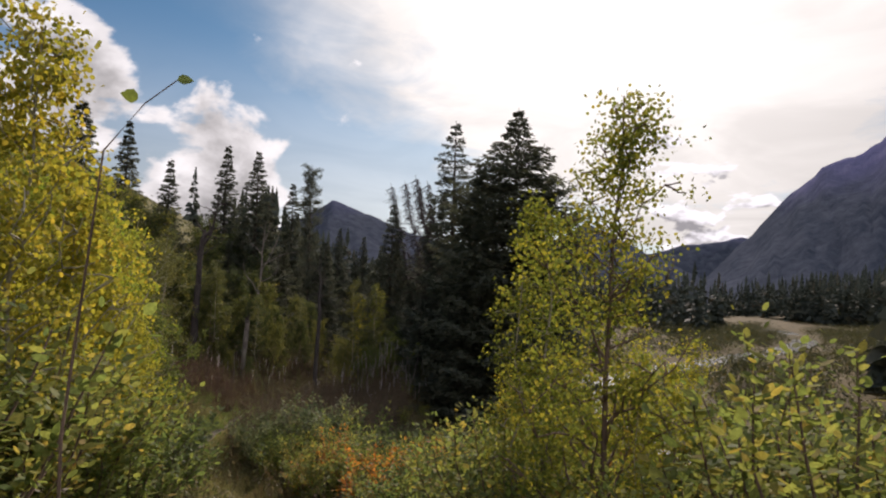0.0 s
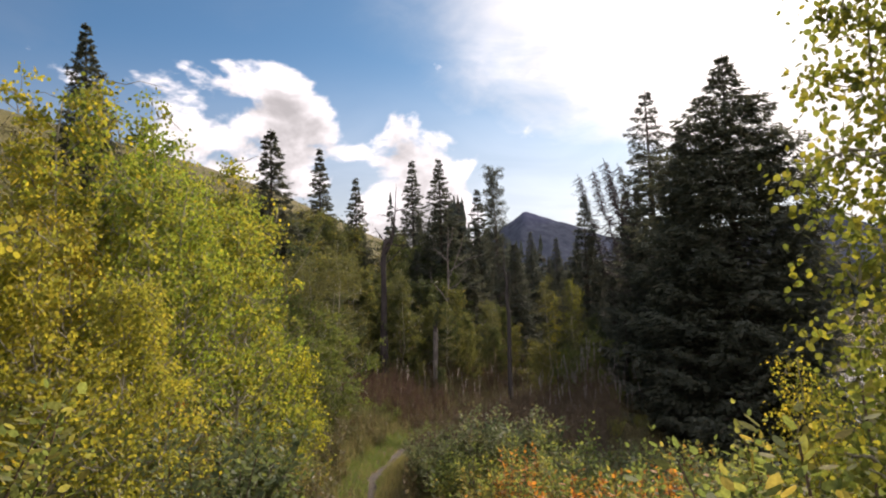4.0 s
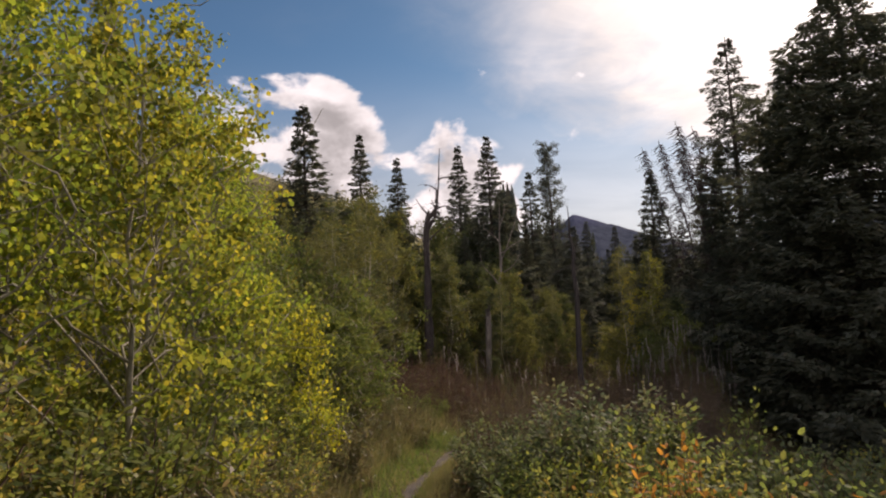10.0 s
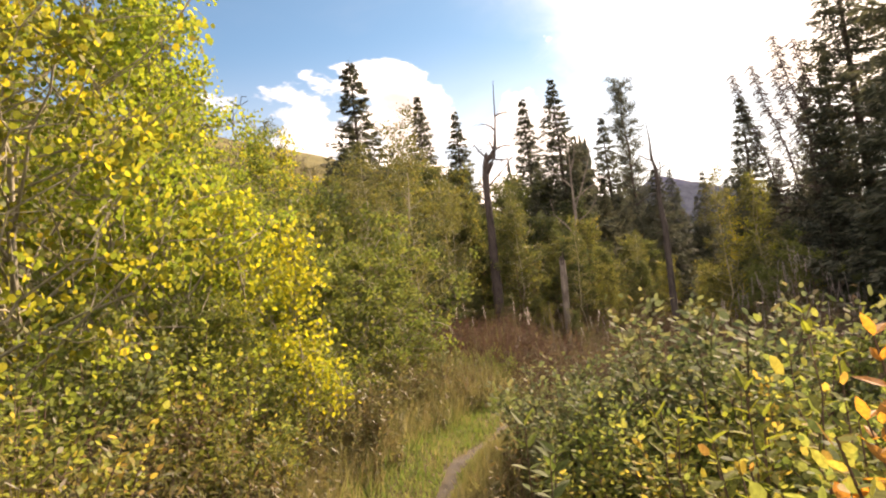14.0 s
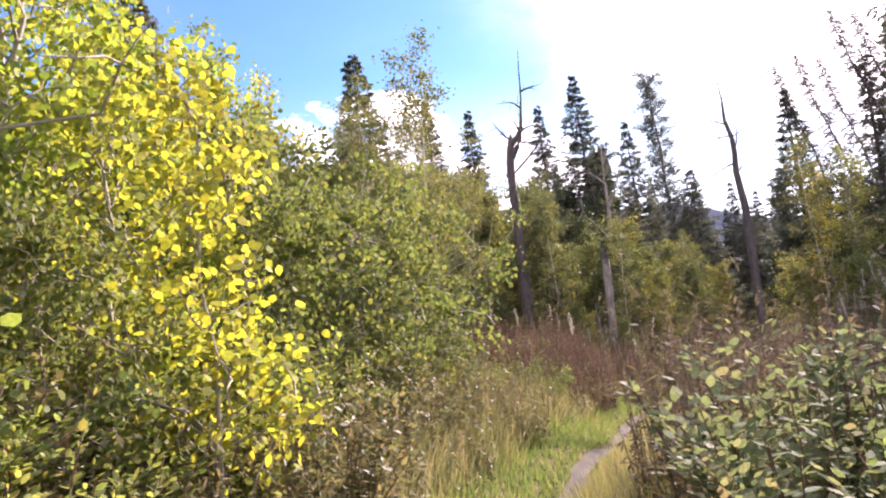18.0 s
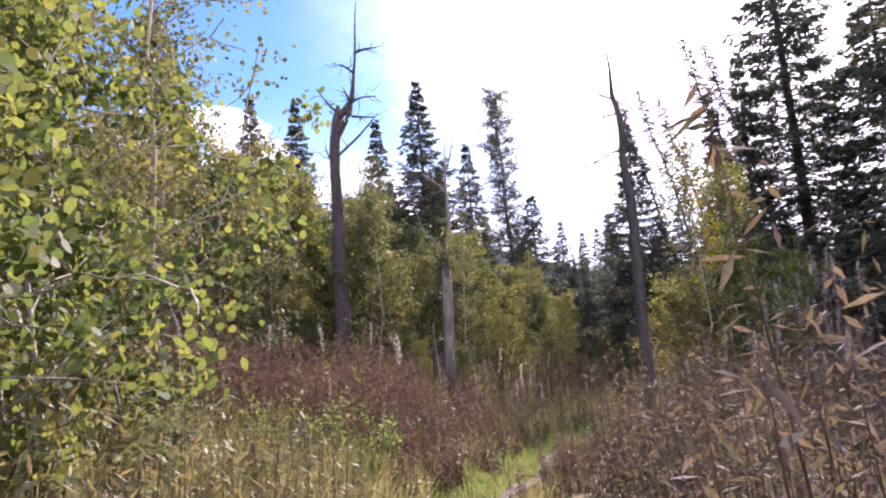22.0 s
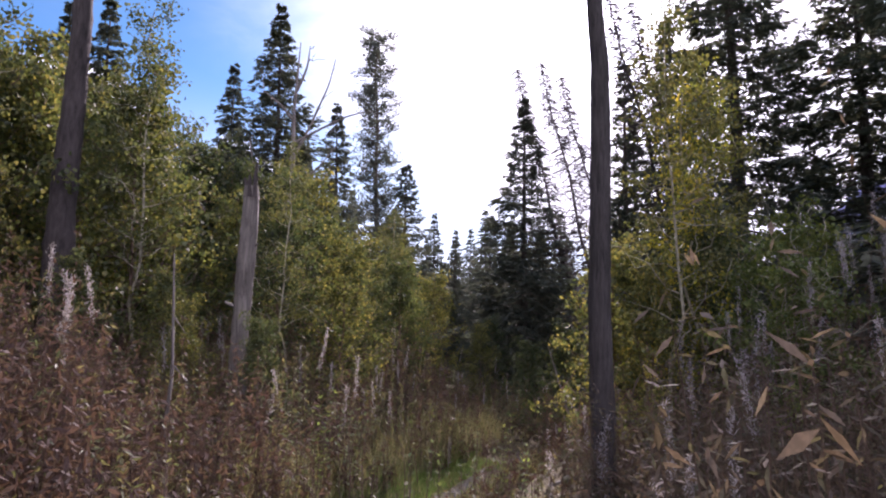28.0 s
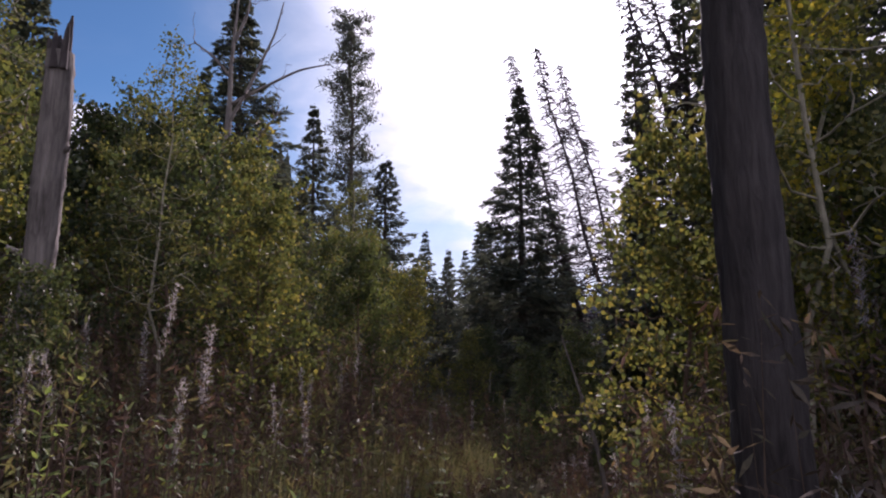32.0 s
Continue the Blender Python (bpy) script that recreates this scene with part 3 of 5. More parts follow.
                        sprays(pt, a, np.array([0, 0, 1.0]) + R.normal(0, 0.45, (m, 3)), R.uniform(0.12, 0.24, m) * fat * (0.45 + 0.4 * min(rr, 1.5)), R.uniform(0.045, 0.085, m) * fat)
    m = 24
    zz = H * (1 - tip) + np.linspace(-0.9, 0.3, m)
    az = R.uniform(0, 6.28, m)
    sprays(np.stack([0 * zz + lean[0], 0 * zz + lean[1], zz], 1), np.stack([np.cos(az), np.sin(az), 0 * az + 0.9], 1), R.normal(0, 1, (m, 3)), R.uniform(0.7, 1.0, m) * np.linspace(0.17, 0.05, m), 0 * az + 0.035)
    v = leaves(np.concatenate(B), np.concatenate(A), np.concatenate(NN), np.concatenate(L), np.concatenate(W))
    part("trunk", tube_mesh("spruce_trunk", lines, M_BARK, 5), t)
    part("crown", mesh_np("spruce_crown", v, 4, mat or M_NEEDLE), t)
    return t


def lodgepole(label, H, rad):
    """A thin pine: bare trunk, tufts of needles bunched in the upper half."""
    t = thing("pine_tree", label, "pine tree")
    tr = bend((0, 0, -0.3), (-0.1, 0, H), 8, 0, 0.004)
    lines = [(tr, np.linspace(0.16, 0.02, 8))]
    B, A = [], []
    for z in np.arange(H * 0.32, H, 0.2):
        f = z / H
        c = np.array([np.interp(z, tr[:, 2], tr[:, 0]), np.interp(z, tr[:, 2], tr[:, 1]), z])
        for k in range(R.integers(4, 8)):
            az = R.uniform(0, 6.28)
            rr = rad * (0.5 + 0.5 * math.sin(min(1, (1 - f) * 2.2 + 0.25) * 1.57)) * R.uniform(0.35, 1.1)
            tip = c + np.array([math.cos(az) * rr, math.sin(az) * rr, rr * R.uniform(0.0, 0.5)])
            lines.append((np.array([c, (c + tip) / 2 + (0, 0, -0.05), tip]), [0.02, 0.014, 0.006]))
            n = 42
            B.append(np.repeat(tip[None], n, 0) + R.normal(0, 0.09, (n, 3)) + (c - tip) * R.uniform(0, 0.55, (n, 1)))
            A.append(R.normal(0, 1, (n, 3)) + (0, 0, 0.5))
    B, A = np.concatenate(B), np.concatenate(A)
    n = len(B)
    v = leaves(B, A, R.normal(0, 1, (n, 3)), R.uniform(0.12, 0.24, n), R.uniform(0.03, 0.06, n))
    part("trunk", tube_mesh("pine_trunk", lines, M_BARK, 5), t)
    part("crown", mesh_np("pine_crown", v, 4, M_NEEDLE), t)
    return t


def dead_conifer(label, H, rad, lean=0.0, group="dead conifers", tufts=0):
    """A dead conifer: bare tapering trunk with many thin drooping twigs."""
    t = thing("dead_tree", label, "dead tree", group)
    top = np.array([lean * H, 0, H])
    tr = bend((0, 0, -0.3), top, 7, 0, 0.004)
    lines = [(tr, np.linspace(H * 0.006 + 0.02, 0.012, 7))]
    tw = []
    for z in np.arange(H * 0.22, H * 0.98, 0.10):
        f = z / H
        c = np.array([np.interp(z, tr[:, 2], tr[:, 0]), np.interp(z, tr[:, 2], tr[:, 1]), z])
        for k in range(R.integers(2, 5)):
            az, rr = R.uniform(0, 6.28), rad * (1.05 - f) * R.uniform(0.3, 1.1) + 0.15
            tip = c + np.array([math.cos(az) * rr, math.sin(az) * rr, -rr * R.uniform(0.0, 0.45)])
            tw.append((bend(c, tip, 4, 0.05 * rr, 0.05), [0.026, 0.021, 0.016, 0.009]))
            for j in range(2):
                q = c + (tip - c) * R.uniform(0.4, 0.8)
                e = q + np.array([R.normal(0, 0.2), R.normal(0, 0.2), -R.uniform(0.1, 0.3)])
                tw.append((np.array([q, e]), [0.014, 0.008]))
    part("trunk", tube_mesh("dead_trunk", lines, M_SNAG, 6), t)
    part("twigwork", tube_mesh("dead_branches", tw, M_SNAG, 3), t)
    return t


def limbs_of(H, n, spread, start=0.3, r0=0.04, wob=0.05, rise=0.7, lean=(0, 0), sway=0.012, taper=0.7):
    """Trunk and limbs of a small broadleaf tree: lines, and the points along them where leaves hang."""
    tr = bend((0, 0, -0.3), (lean[0], lean[1], H), 9, 0, sway)
    lines = [(tr, np.linspace(r0, 0.006, 9))]
    spots = []
    for k in range(n):
        f = start + (0.97 - start) * (k + R.uniform(0, 1)) / n
        c = np.array([np.interp(f * H, tr[:, 2], tr[:, 0]), np.interp(f * H, tr[:, 2], tr[:, 1]), f * H])
        az = k * 2.4 + R.normal(0, 0.5)
        L = spread * (1.15 - f) ** taper * R.uniform(0.6, 1.15)
        tip = c + np.array([math.cos(az) * L, math.sin(az) * L, L * R.uniform(0.3, 1.0) * rise])
        ln = bend(c, tip, 6, 0.0, wob)
        lines.append((ln, np.linspace(r0 * 0.5 * (1.1 - f), 0.004, 6)))
        spots.append(ln[2:])
        for j in range(3):
            q = ln[R.integers(2, 6)]
            e = q + R.normal(0, 0.25, 3) * L + (0, 0, 0.12 * L)
            l2 = bend(q, e, 4, 0, 0.05)
            lines.append((l2, np.linspace(0.007, 0.003, 4)))
            spots.append(l2)
    spots.append(tr[5:])
    return lines, np.concatenate(spots)


def aspen(label, H, n_limbs, spread, n_leaf, mat, size=0.052, start=0.25, r0=0.035, sides=6, group="young aspens", lean=(0, 0), clump=0.13, name="aspen_tree", bunch=26, wob=0.012, rise=0.7, bark=None, taper=0.7):
    t = thing(name, label, "aspen tree", group)
    lines, spots = limbs_of(H, n_limbs, spread, start, r0, rise=rise, lean=lean, sway=wob, taper=taper)
    hub = spots[R.integers(0, len(spots), n_leaf // bunch)] + R.normal(0, 0.05, (n_leaf // bunch, 3))
    B = hub[R.integers(0, len(hub), n_leaf)] + R.normal(0, 1, (n_leaf, 3)) * (clump, clump, clump * 0.75)
    A = R.normal(0, 1, (n_leaf, 3)) + (0, 0, -0.9)
    s = size * R.uniform(0.65, 1.2, n_leaf)
    v = leaves(B, A, R.normal(0, 1, (n_leaf, 3)), s, s * R.uniform(0.75, 1.0, n_leaf), sides)
    part("trunk", tube_mesh("aspen_stem", lines, bark or M_PALE, 5), t)
    part("crown", mesh_np("aspen_crown", v, sides, mat), t)
    return t


def shrub(label, H, spread, stems, n_leaf, mat, size=0.06, ratio=0.45, group="trailside shrubs", low=0.25, name="shrub", sides=4):
    """A bush: stems fanning from one root, leaves in rows along their upper parts."""
    t = thing(name, label, "shrub", group)
    lines, B, A = [], [], []
    per = n_leaf // stems
    for k in range(stems):
        az = R.uniform(0, 6.28)
        r = spread * math.sqrt(R.uniform(0.02, 1))
        h = H * R.uniform(0.6, 1.08) * (1 - 0.25 * (r / spread) ** 2)
        root = np.array([math.cos(az) * r * 0.25, math.sin(az) * r * 0.25, -0.1])
        ln = bend(root, (math.cos(az) * r, math.sin(az) * r, h), 6, 0.04, 0.03)
        lines.append((ln, np.linspace(0.011, 0.003, 6)))
        s = R.uniform(low, 1.0, per)
        p = np.stack([np.interp(s * 5, np.arange(6), ln[:, i]) for i in range(3)], 1)
        a = R.normal(0, 1, (per, 3))
        a[:, 2] = np.abs(a[:, 2]) * 0.4 + 0.25
        tw = R.uniform(0, 1, per) < 0.6
        p = p + unit(a) * (R.uniform(0.02, 0.2, per) * tw)[:, None] * spread
        B.append(p)
        A.append(a)
    B, A = np.concatenate(B), np.concatenate(A)
    n = len(B)
    s = size * R.uniform(0.6, 1.25, n)
    v = leaves(B, A, np.array([0, 0, 1.0]) + R.normal(0, 0.5, (n, 3)), s, s * ratio * R.uniform(0.8, 1.2, n), sides)
    part("stem", tube_mesh("shrub_stems", lines, M_TWIG, 3), t)
    part("foliage", mesh_np("shrub_foliage", v, sides, mat), t)
    return t


def place(src, x, y, size=1.0, turn=None, dz=0.0, top=None, H=None, label=""):
    """A copy of src standing on the ground at x, y; sized by a factor, or so that a tree H high ends at the height top."""
    z = float(height(x, y))
    if top is not None:
        size = (top - z) / H
    turn = R.uniform(0, 360) if turn is None else turn
    c = copy_thing(src, pose(x, y, z + dz, 0, 0, turn) @ Matrix.Scale(size / src.scale.x, 4))
    if label:
        tagged(c, label=label)
    return c


def move(src, x, y, size=1.0, turn=0.0, top=None, H=None):
    z = float(height(x, y))
    if top is not None:
        size = (top - z) / H
    src.matrix_basis = pose(x, y, z, 0, 0, turn) @ Matrix.Scale(size, 4)
    return src


# ---- conifers ----
BROAD = ((0, 0.06, 0.14, 0.28, 0.42, 0.7, 0.93, 1.0), (0.0, 0.10, 0.28, 0.60, 0.76, 0.97, 1.0, 0.85))
big = spruce("tall broad dark spruce standing at the meadow edge", 15, 4.7, 48, 13, dens=1.15, ragged=0.2, droop=0.22, bare=0.02, fat=1.15, outline=BROAD)
move(big, 3.3, 31.4, top=10.35, H=15)
SLIM = ((0, 0.07, 0.18, 0.35, 0.48, 0.8, 1.0), (0.03, 0.17, 0.36, 0.52, 0.62, 0.95, 0.9))
slim = spruce("tall slender dark spruce beside a broader one", 17, 3.1, 44, 10, dens=1.1, ragged=0.28, droop=0.22, bare=0.03, fat=1.1, outline=SLIM)
move(slim, 0.5, 40.2, top=11.9, H=17)
S1 = spruce("slender dark green spruce among the forest edge", 14, 3.7, 46, 10, group="forest spruces", dens=0.8, power=0.92, ragged=0.26, fat=1.3, tip=0.01)
move(S1, -14.3, 48.8, top=10.95, H=14)
S2 = spruce("narrow dark spruce with thin pointed top", 13, 3.0, 44, 9, group="forest spruces", ragged=0.3, dens=0.8, power=0.92, fat=1.35, tip=0.01)
move(S2, -21.3, 62.0, top=13.95, H=13)
S3 = spruce("full young spruce with branches to the ground", 9, 2.7, 34, 10, group="forest spruces", bare=0.02, power=0.9, dens=0.8, fat=1.15, tip=0.01)
move(S3, -22.3, 38.8, top=11.6, H=9)
move(lodgepole("thin lodgepole pine with tufted crown and bare trunk", 14, 1.1), -10.3, 49.4, top=10.05, H=14)
for src, H, x, y, top in ((S2, 13, -27.1, 53.9, 13.9), (S2, 13, -19.4, 44.6, 9.0), (S2, 13, -13.7, 57.6, 9.7), (S1, 14, -4.2, 50.6, 7.4),
                          (S3, 9, -5.3, 60.2, 4.0), (S1, 14, 1.9, 36.9, 7.6), (S1, 14, -32.5, 34.0, 18.0), (S2, 13, -24.0, 40.5, 8.5), (S3, 9, -16.0, 50.5, 4.5),
                          (S3, 9, -12.6, 50.5, 3.8), (S1, 14, -14.9, 44.5, 3.8), (S2, 13, -17.3, 52.0, 6.5), (S3, 9, -9.2, 49.5, 4.2), (S2, 13, 5.6, 33.4, 3.4),
                          (S3, 9, 0.6, 33.0, 1.2), (S3, 9, 3.8, 36.0, 1.0), (S3, 9, -1.2, 36.6, 0.4), (S3, 9, 5.0, 29.6, -0.2), (S3, 9, -2.0, 42.5, 1.4), (S2, 13, -0.6, 46.0, 5.0),
                          (S3, 9, -3.0, 55.0, 2.0), (S2, 13, -7.5, 66.0, 3.4), (S2, 13, -3.5, 68.0, 4.4), (S3, 9, -8.0, 62.0, 1.5), (S2, 13, -9.5, 70.0, 4.0), (S2, 13, -1.0, 62.0, 4.5),
                          (S2, 13, -18.0, 66.0, 8.0), (S2, 13, -12.0, 66.0, 5.0), (S2, 13, -5.2, 70.0, 6.2), (S1, 14, -3.0, 75.0, 6.6), (S2, 13, -7.5, 77.0, 5.8), (S1, 14, -1.0, 71.0, 5.2), (S2, 13, -9.2, 73.0, 6.4),
                          (S2, 13, 1.6, 76.0, 5.0), (S1, 14, -12.5, 76.0, 7.5), (S2, 13, -6.4, 84.0, 7.0), (S1, 14, -0.5, 86.0, 6.5), (S2, 13, -15.5, 72.0, 8.0)):
    place(src, x, y + 0.4, top=top + 0.3, H=H)
TH = spruce("thin half-dead spruce with sparse grey branches", 12, 1.5, 44, 6, group="thin spruces", bare=0.2, ragged=0.5, dens=0.34)
move(TH, -1.2, 45.5, top=7.2, H=12)
place(TH, -0.3, 43.8, top=7.9, H=12)
DC = move(dead_conifer("bare dead conifer leaning, with thin drooping twigs", 12, 1.35, -0.24), -0.95, 51.2, top=9.5, H=12, turn=0)
for x, y, top, turn in ((0.2, 51.6, 9.8, 6), (1.2, 52.0, 9.6, -5), (1.2, 43.6, 8.9, 4), (1.9, 43.2, 8.6, -8)):
    place(DC, x, y, top=top, H=12, turn=turn)
bank = random.Random(8)
for k in range(26):
    y = bank.uniform(28, 100)
    x = float(np.interp(y, RIVER_Y, RIVER_X)) + bank.uniform(24, 46)
    place(bank.choice((S1, S2, S2)), x, y, bank.uniform(0.8, 1.25))

# ---- standing dead trunks ----


def crooked(name, pts, rads, mat, sides=12, step=0.12, rough=0.09):
    """A trunk along a bent line with an uneven, furrowed skin."""
    p = np.array(pts, float)
    d = np.concatenate([[0], np.cumsum(np.linalg.norm(np.diff(p, axis=0), axis=1))])
    s = np.linspace(0, d[-1], max(4, int(d[-1] / step)))
    line = np.stack([np.interp(s, d, p[:, i]) for i in range(3)], 1)
    for _ in range(3):
        line[1:-1] = (line[:-2] + 2 * line[1:-1] + line[2:]) / 4
    v, f = tubes([(line, np.interp(s, d, rads))], sides)
    c = np.repeat(line, sides, 0)
    a = np.tile(np.arange(sides), len(line))
    k = 1 + rough * np.sin(a * 2.1 + s.repeat(sides) * 1.3) * np.sin(s.repeat(sides) * 4.3 + a * 0.9) + R.normal(0, rough * 0.55, len(v))
    return mesh_np(name, c + (v - c) * k[:, None], 4, mat, f, True)


def bare_limbs(t, limbs, r0, mat, twigs=5, reach=0.5):
    """Bare limbs with finer twigs forking off them."""
    for pts in limbs:
        p = np.array(pts, float)
        limb = part("limb", crooked("bare_limb", p, np.linspace(r0, 0.012, len(p)), mat, 6, 0.1, 0.06), t)
        for k in range(twigs):
            i = R.integers(0, len(p) - 1)
            q = p[i] + (p[i + 1] - p[i]) * R.uniform(0.2, 1.0)
            w = unit(p[i + 1] - p[i] + R.normal(0, 0.25, 3)) * 0.6 + R.normal(0, 0.5, 3)
            part("twig", tube_mesh("bare_twig", [(bend(q, q + w * reach * R.uniform(0.4, 1.2), 5, 0, 0.06), [0.011, 0.009, 0.008, 0.006, 0.004])], mat, 4), limb)


def old_snag():
    """A thick dead trunk, broken off, with a crooked forked leader and bare limbs."""
    t = thing("dead_tree", "thick dark dead trunk with crooked bare forked limbs", "dead tree")
    part("trunk", crooked("snag_trunk", [(0, 0, -0.3), (-0.03, 0, 1.2), (-0.05, 0, 2.7), (0.0, 0, 3.7), (0.0, 0, 4.75), (0.01, 0, 5.85), (0.07, 0, 6.35), (0.15, 0, 6.75), (0.17, 0, 6.95)], [0.22, 0.19, 0.165, 0.145, 0.13, 0.12, 0.125, 0.105, 0.03], M_SNAG, 14), t)
    part("leader", crooked("snag_leader", [(0.12, 0, 6.6), (0.3, 0, 6.76), (0.46, 0.03, 6.88), (0.53, 0.05, 7.15), (0.58, 0.03, 7.5), (0.68, 0, 8.1), (0.72, 0, 8.9), (0.78, 0, 9.5)], [0.10, 0.10, 0.09, 0.06, 0.04, 0.03, 0.02, 0.008], M_SNAG, 8), t)
    part("leader", crooked("snag_loop", [(0.08, 0, 6.15), (0.25, -0.05, 6.4), (0.42, -0.05, 6.55), (0.5, 0, 6.75), (0.48, 0.02, 6.95)], [0.09, 0.085, 0.075, 0.07, 0.05], M_SNAG, 8), t)
    bare_limbs(t, ([(0.12, 0, 6.8), (-0.1, 0.05, 7.0), (-0.26, 0.1, 7.25), (-0.42, 0.1, 7.5)], [(0.48, 0, 7.0), (0.38, 0, 7.2), (0.32, 0, 7.38)], [(0.5, 0, 6.95), (0.7, 0.05, 7.1), (1.1, 0.1, 7.06)],
                   [(0.5, 0, 6.62), (0.75, 0.1, 6.58), (1.05, 0.1, 6.55)], [(0.1, 0, 5.7), (0.5, 0.1, 6.05), (0.85, 0.1, 6.35), (1.1, 0.1, 6.6)], [(-0.06, 0, 5.55), (-0.2, 0.05, 5.75), (-0.24, 0.05, 5.95)],
                   [(0.7, 0, 8.2), (1.0, 0.05, 8.3), (1.2, 0.05, 8.25)], [(0.6, 0, 7.7), (0.4, 0.05, 7.95), (0.25, 0.1, 8.0)]), 0.036, M_SNAG, 6, 0.5)
    return t


def leaning_trunk():
    """The grey trunk beside the trail, broken at the top, with a few side limbs."""
    t = thing("dead_tree", "tall bare grey trunk with a broken top beside the trail", "dead tree")
    part("trunk", crooked("grey_trunk", [(0.02, 0, -0.3), (0.02, 0, 0.5), (0.0, 0, 2.0), (0.03, 0, 3.4), (0.04, 0, 4.2), (-0.02, 0, 5.0), (0.02, 0, 5.4), (0.0, 0, 5.8), (-0.08, 0, 6.15), (-0.06, 0, 6.6), (-0.1, 0, 7.15)],
                          [0.14, 0.104, 0.092, 0.085, 0.077, 0.063, 0.057, 0.046, 0.038, 0.022, 0.008], M_GREYWOOD, 28, 0.05, 0.06), t)
    bare_limbs(t, ([(-0.05, 0, 6.05), (-0.25, 0, 6.14), (-0.44, 0.05, 6.3)], [(0.03, 0, 5.45), (0.12, 0, 5.6), (0.15, 0, 5.8), (0.13, 0, 6.0)], [(-0.02, 0, 5.15), (-0.2, -0.05, 5.12), (-0.5, -0.1, 4.92), (-0.7, -0.1, 4.88)],
                   [(-0.01, 0, 5.78), (-0.15, 0.05, 5.82), (-0.28, 0.1, 5.8)], [(0.02, 0, 5.75), (0.15, 0.05, 5.8), (0.25, 0.05, 5.88)], [(0.02, 0, 4.95), (0.1, 0.05, 5.05), (0.16, 0.08, 5.1)]), 0.02, M_GREYWOOD, 3, 0.25)
    return t


def pale_fork():
    t = thing("dead_tree", "pale dead birch with a bare forked top", "dead tree")
    part("trunk", crooked("fork_trunk", [(0, 0, -0.3), (0.03, 0, 1.5), (0, 0, 3.2), (0.02, 0, 4.0), (0.12, 0, 5.2), (0.1, 0, 6.4), (0.2, 0, 8.3)], [0.13, 0.11, 0.09, 0.08, 0.06, 0.04, 0.012], M_DEAD, 10), t)
    bare_limbs(t, ([(0, 0, 3.9), (-0.35, 0, 4.5), (-0.9, 0, 5.1), (-1.0, 0, 5.8)], [(0.1, 0, 5.2), (0.5, 0, 6.0), (0.95, 0.1, 7.2), (1.1, 0.1, 7.9)], [(0.1, 0, 5.6), (0.7, 0.1, 6.0), (1.5, 0.1, 6.4), (2.1, 0.1, 6.5)],
                   [(0.12, 0, 6.2), (-0.3, 0, 6.7), (-0.7, 0, 7.0)], [(0.1, 0, 4.6), (0.7, 0, 4.9), (1.2, 0.1, 5.6)], [(0.15, 0, 7.0), (0.4, 0, 7.6), (0.45, 0, 8.2)]), 0.04, M_DEAD, 5, 0.6)
    return t


def pale_stump():
    t = thing("tree_stump", "tall pale weathered broken stump with a split top", "stump")
    part("trunk", crooked("stump_trunk", [(0, 0, -0.3), (-0.03, -0.02, 0.6), (0.0, -0.06, 1.4), (0.05, -0.12, 2.2), (0.09, -0.18, 2.8), (0.1, -0.22, 3.16)], [0.135, 0.115, 0.108, 0.11, 0.1, 0.09], M_DEAD, 22, 0.05, 0.07), t)
    for x, y, h, r in ((0.045, 0.0, 0.3, 0.036), (0.06, -0.05, 0.2, 0.03), (-0.03, 0.03, 0.16, 0.04), (-0.055, -0.03, 0.1, 0.03), (0.0, -0.06, 0.13, 0.036)):
        part("splinter", crooked("stump_splinter", [(0.1 + x, -0.22 + y, 3.0), (0.1 + x * 1.1, -0.22 + y, 3.16 + h * 0.5), (0.1 + x * 1.4, -0.22 + y * 1.3, 3.16 + h)], [r, r * 0.8, 0.008], M_SNAG, 7, 0.05, 0.1), t)
    for x, z in ((-0.1, 1.6), (0.11, 2.35)):
        part("knot", crooked("stump_knot", [(x * 0.5, -0.1, z), (x * 1.25, -0.14, z + 0.03), (x * 1.9, -0.16, z + 0.07)], [0.03, 0.024, 0.014], M_DEAD, 7, 0.03, 0.1), t)
    return t


move(old_snag(), -11.95, 31.8)
move(leaning_trunk(), -5.45, 28.95)
move(pale_fork(), -11.1, 39.2)
move(pale_stump(), -9.45, 31.75)

# ---- broadleaf trees ----
AG = aspen("young aspen with yellow-green autumn leaves", 4.6, 36, 1.4, 6000, M_ASPEN, 0.054, 0.05, clump=0.085, rise=1.2, bunch=34)
move(AG, -6.0, 9.4, top=2.1, H=4.6)
AY = aspen("young aspen in golden yellow leaf", 4.2, 30, 0.95, 5600, M_GOLD, 0.04, 0.2, group="golden aspens", clump=0.075, bunch=22, rise=1.3)
move(AY, -9.2, 16.4, top=1.0, H=4.2)
AO = aspen("dull olive-green young aspen at the wood's edge", 4.4, 40, 1.35, 7200, M_EDGE, 0.075, 0.03, group="wood edge aspens", clump=0.11, sides=4, bunch=36, bark=M_TWIG)
move(AO, -12.4, 27.5, 0.9)
AW = aspen("green willow thicket with a few yellowing leaves", 3.2, 36, 1.5, 5600, M_GREEN, 0.062, 0.04, 0.025, 6, "willow thicket", clump=0.095, bunch=40, name="willow_bush")
move(AW, -9.6, 17.4, 1.0)
near_asp = aspen("aspen sapling with round backlit leaves by the trail", 3.6, 48, 0.66, 8500, M_SAPLING, 0.028, 0.1, 0.03, clump=0.055, lean=(0.13, 0.05), bunch=12, wob=0.004, rise=1.5, taper=0.9, bark=M_TWIG)
move(near_asp, 1.06, 4.4, top=2.75, H=3.6)
second = aspen("slim aspen sapling with yellow-green leaves", 3.0, 20, 0.36, 3200, M_SAPLING, 0.028, 0.08, 0.016, clump=0.05, bunch=9)
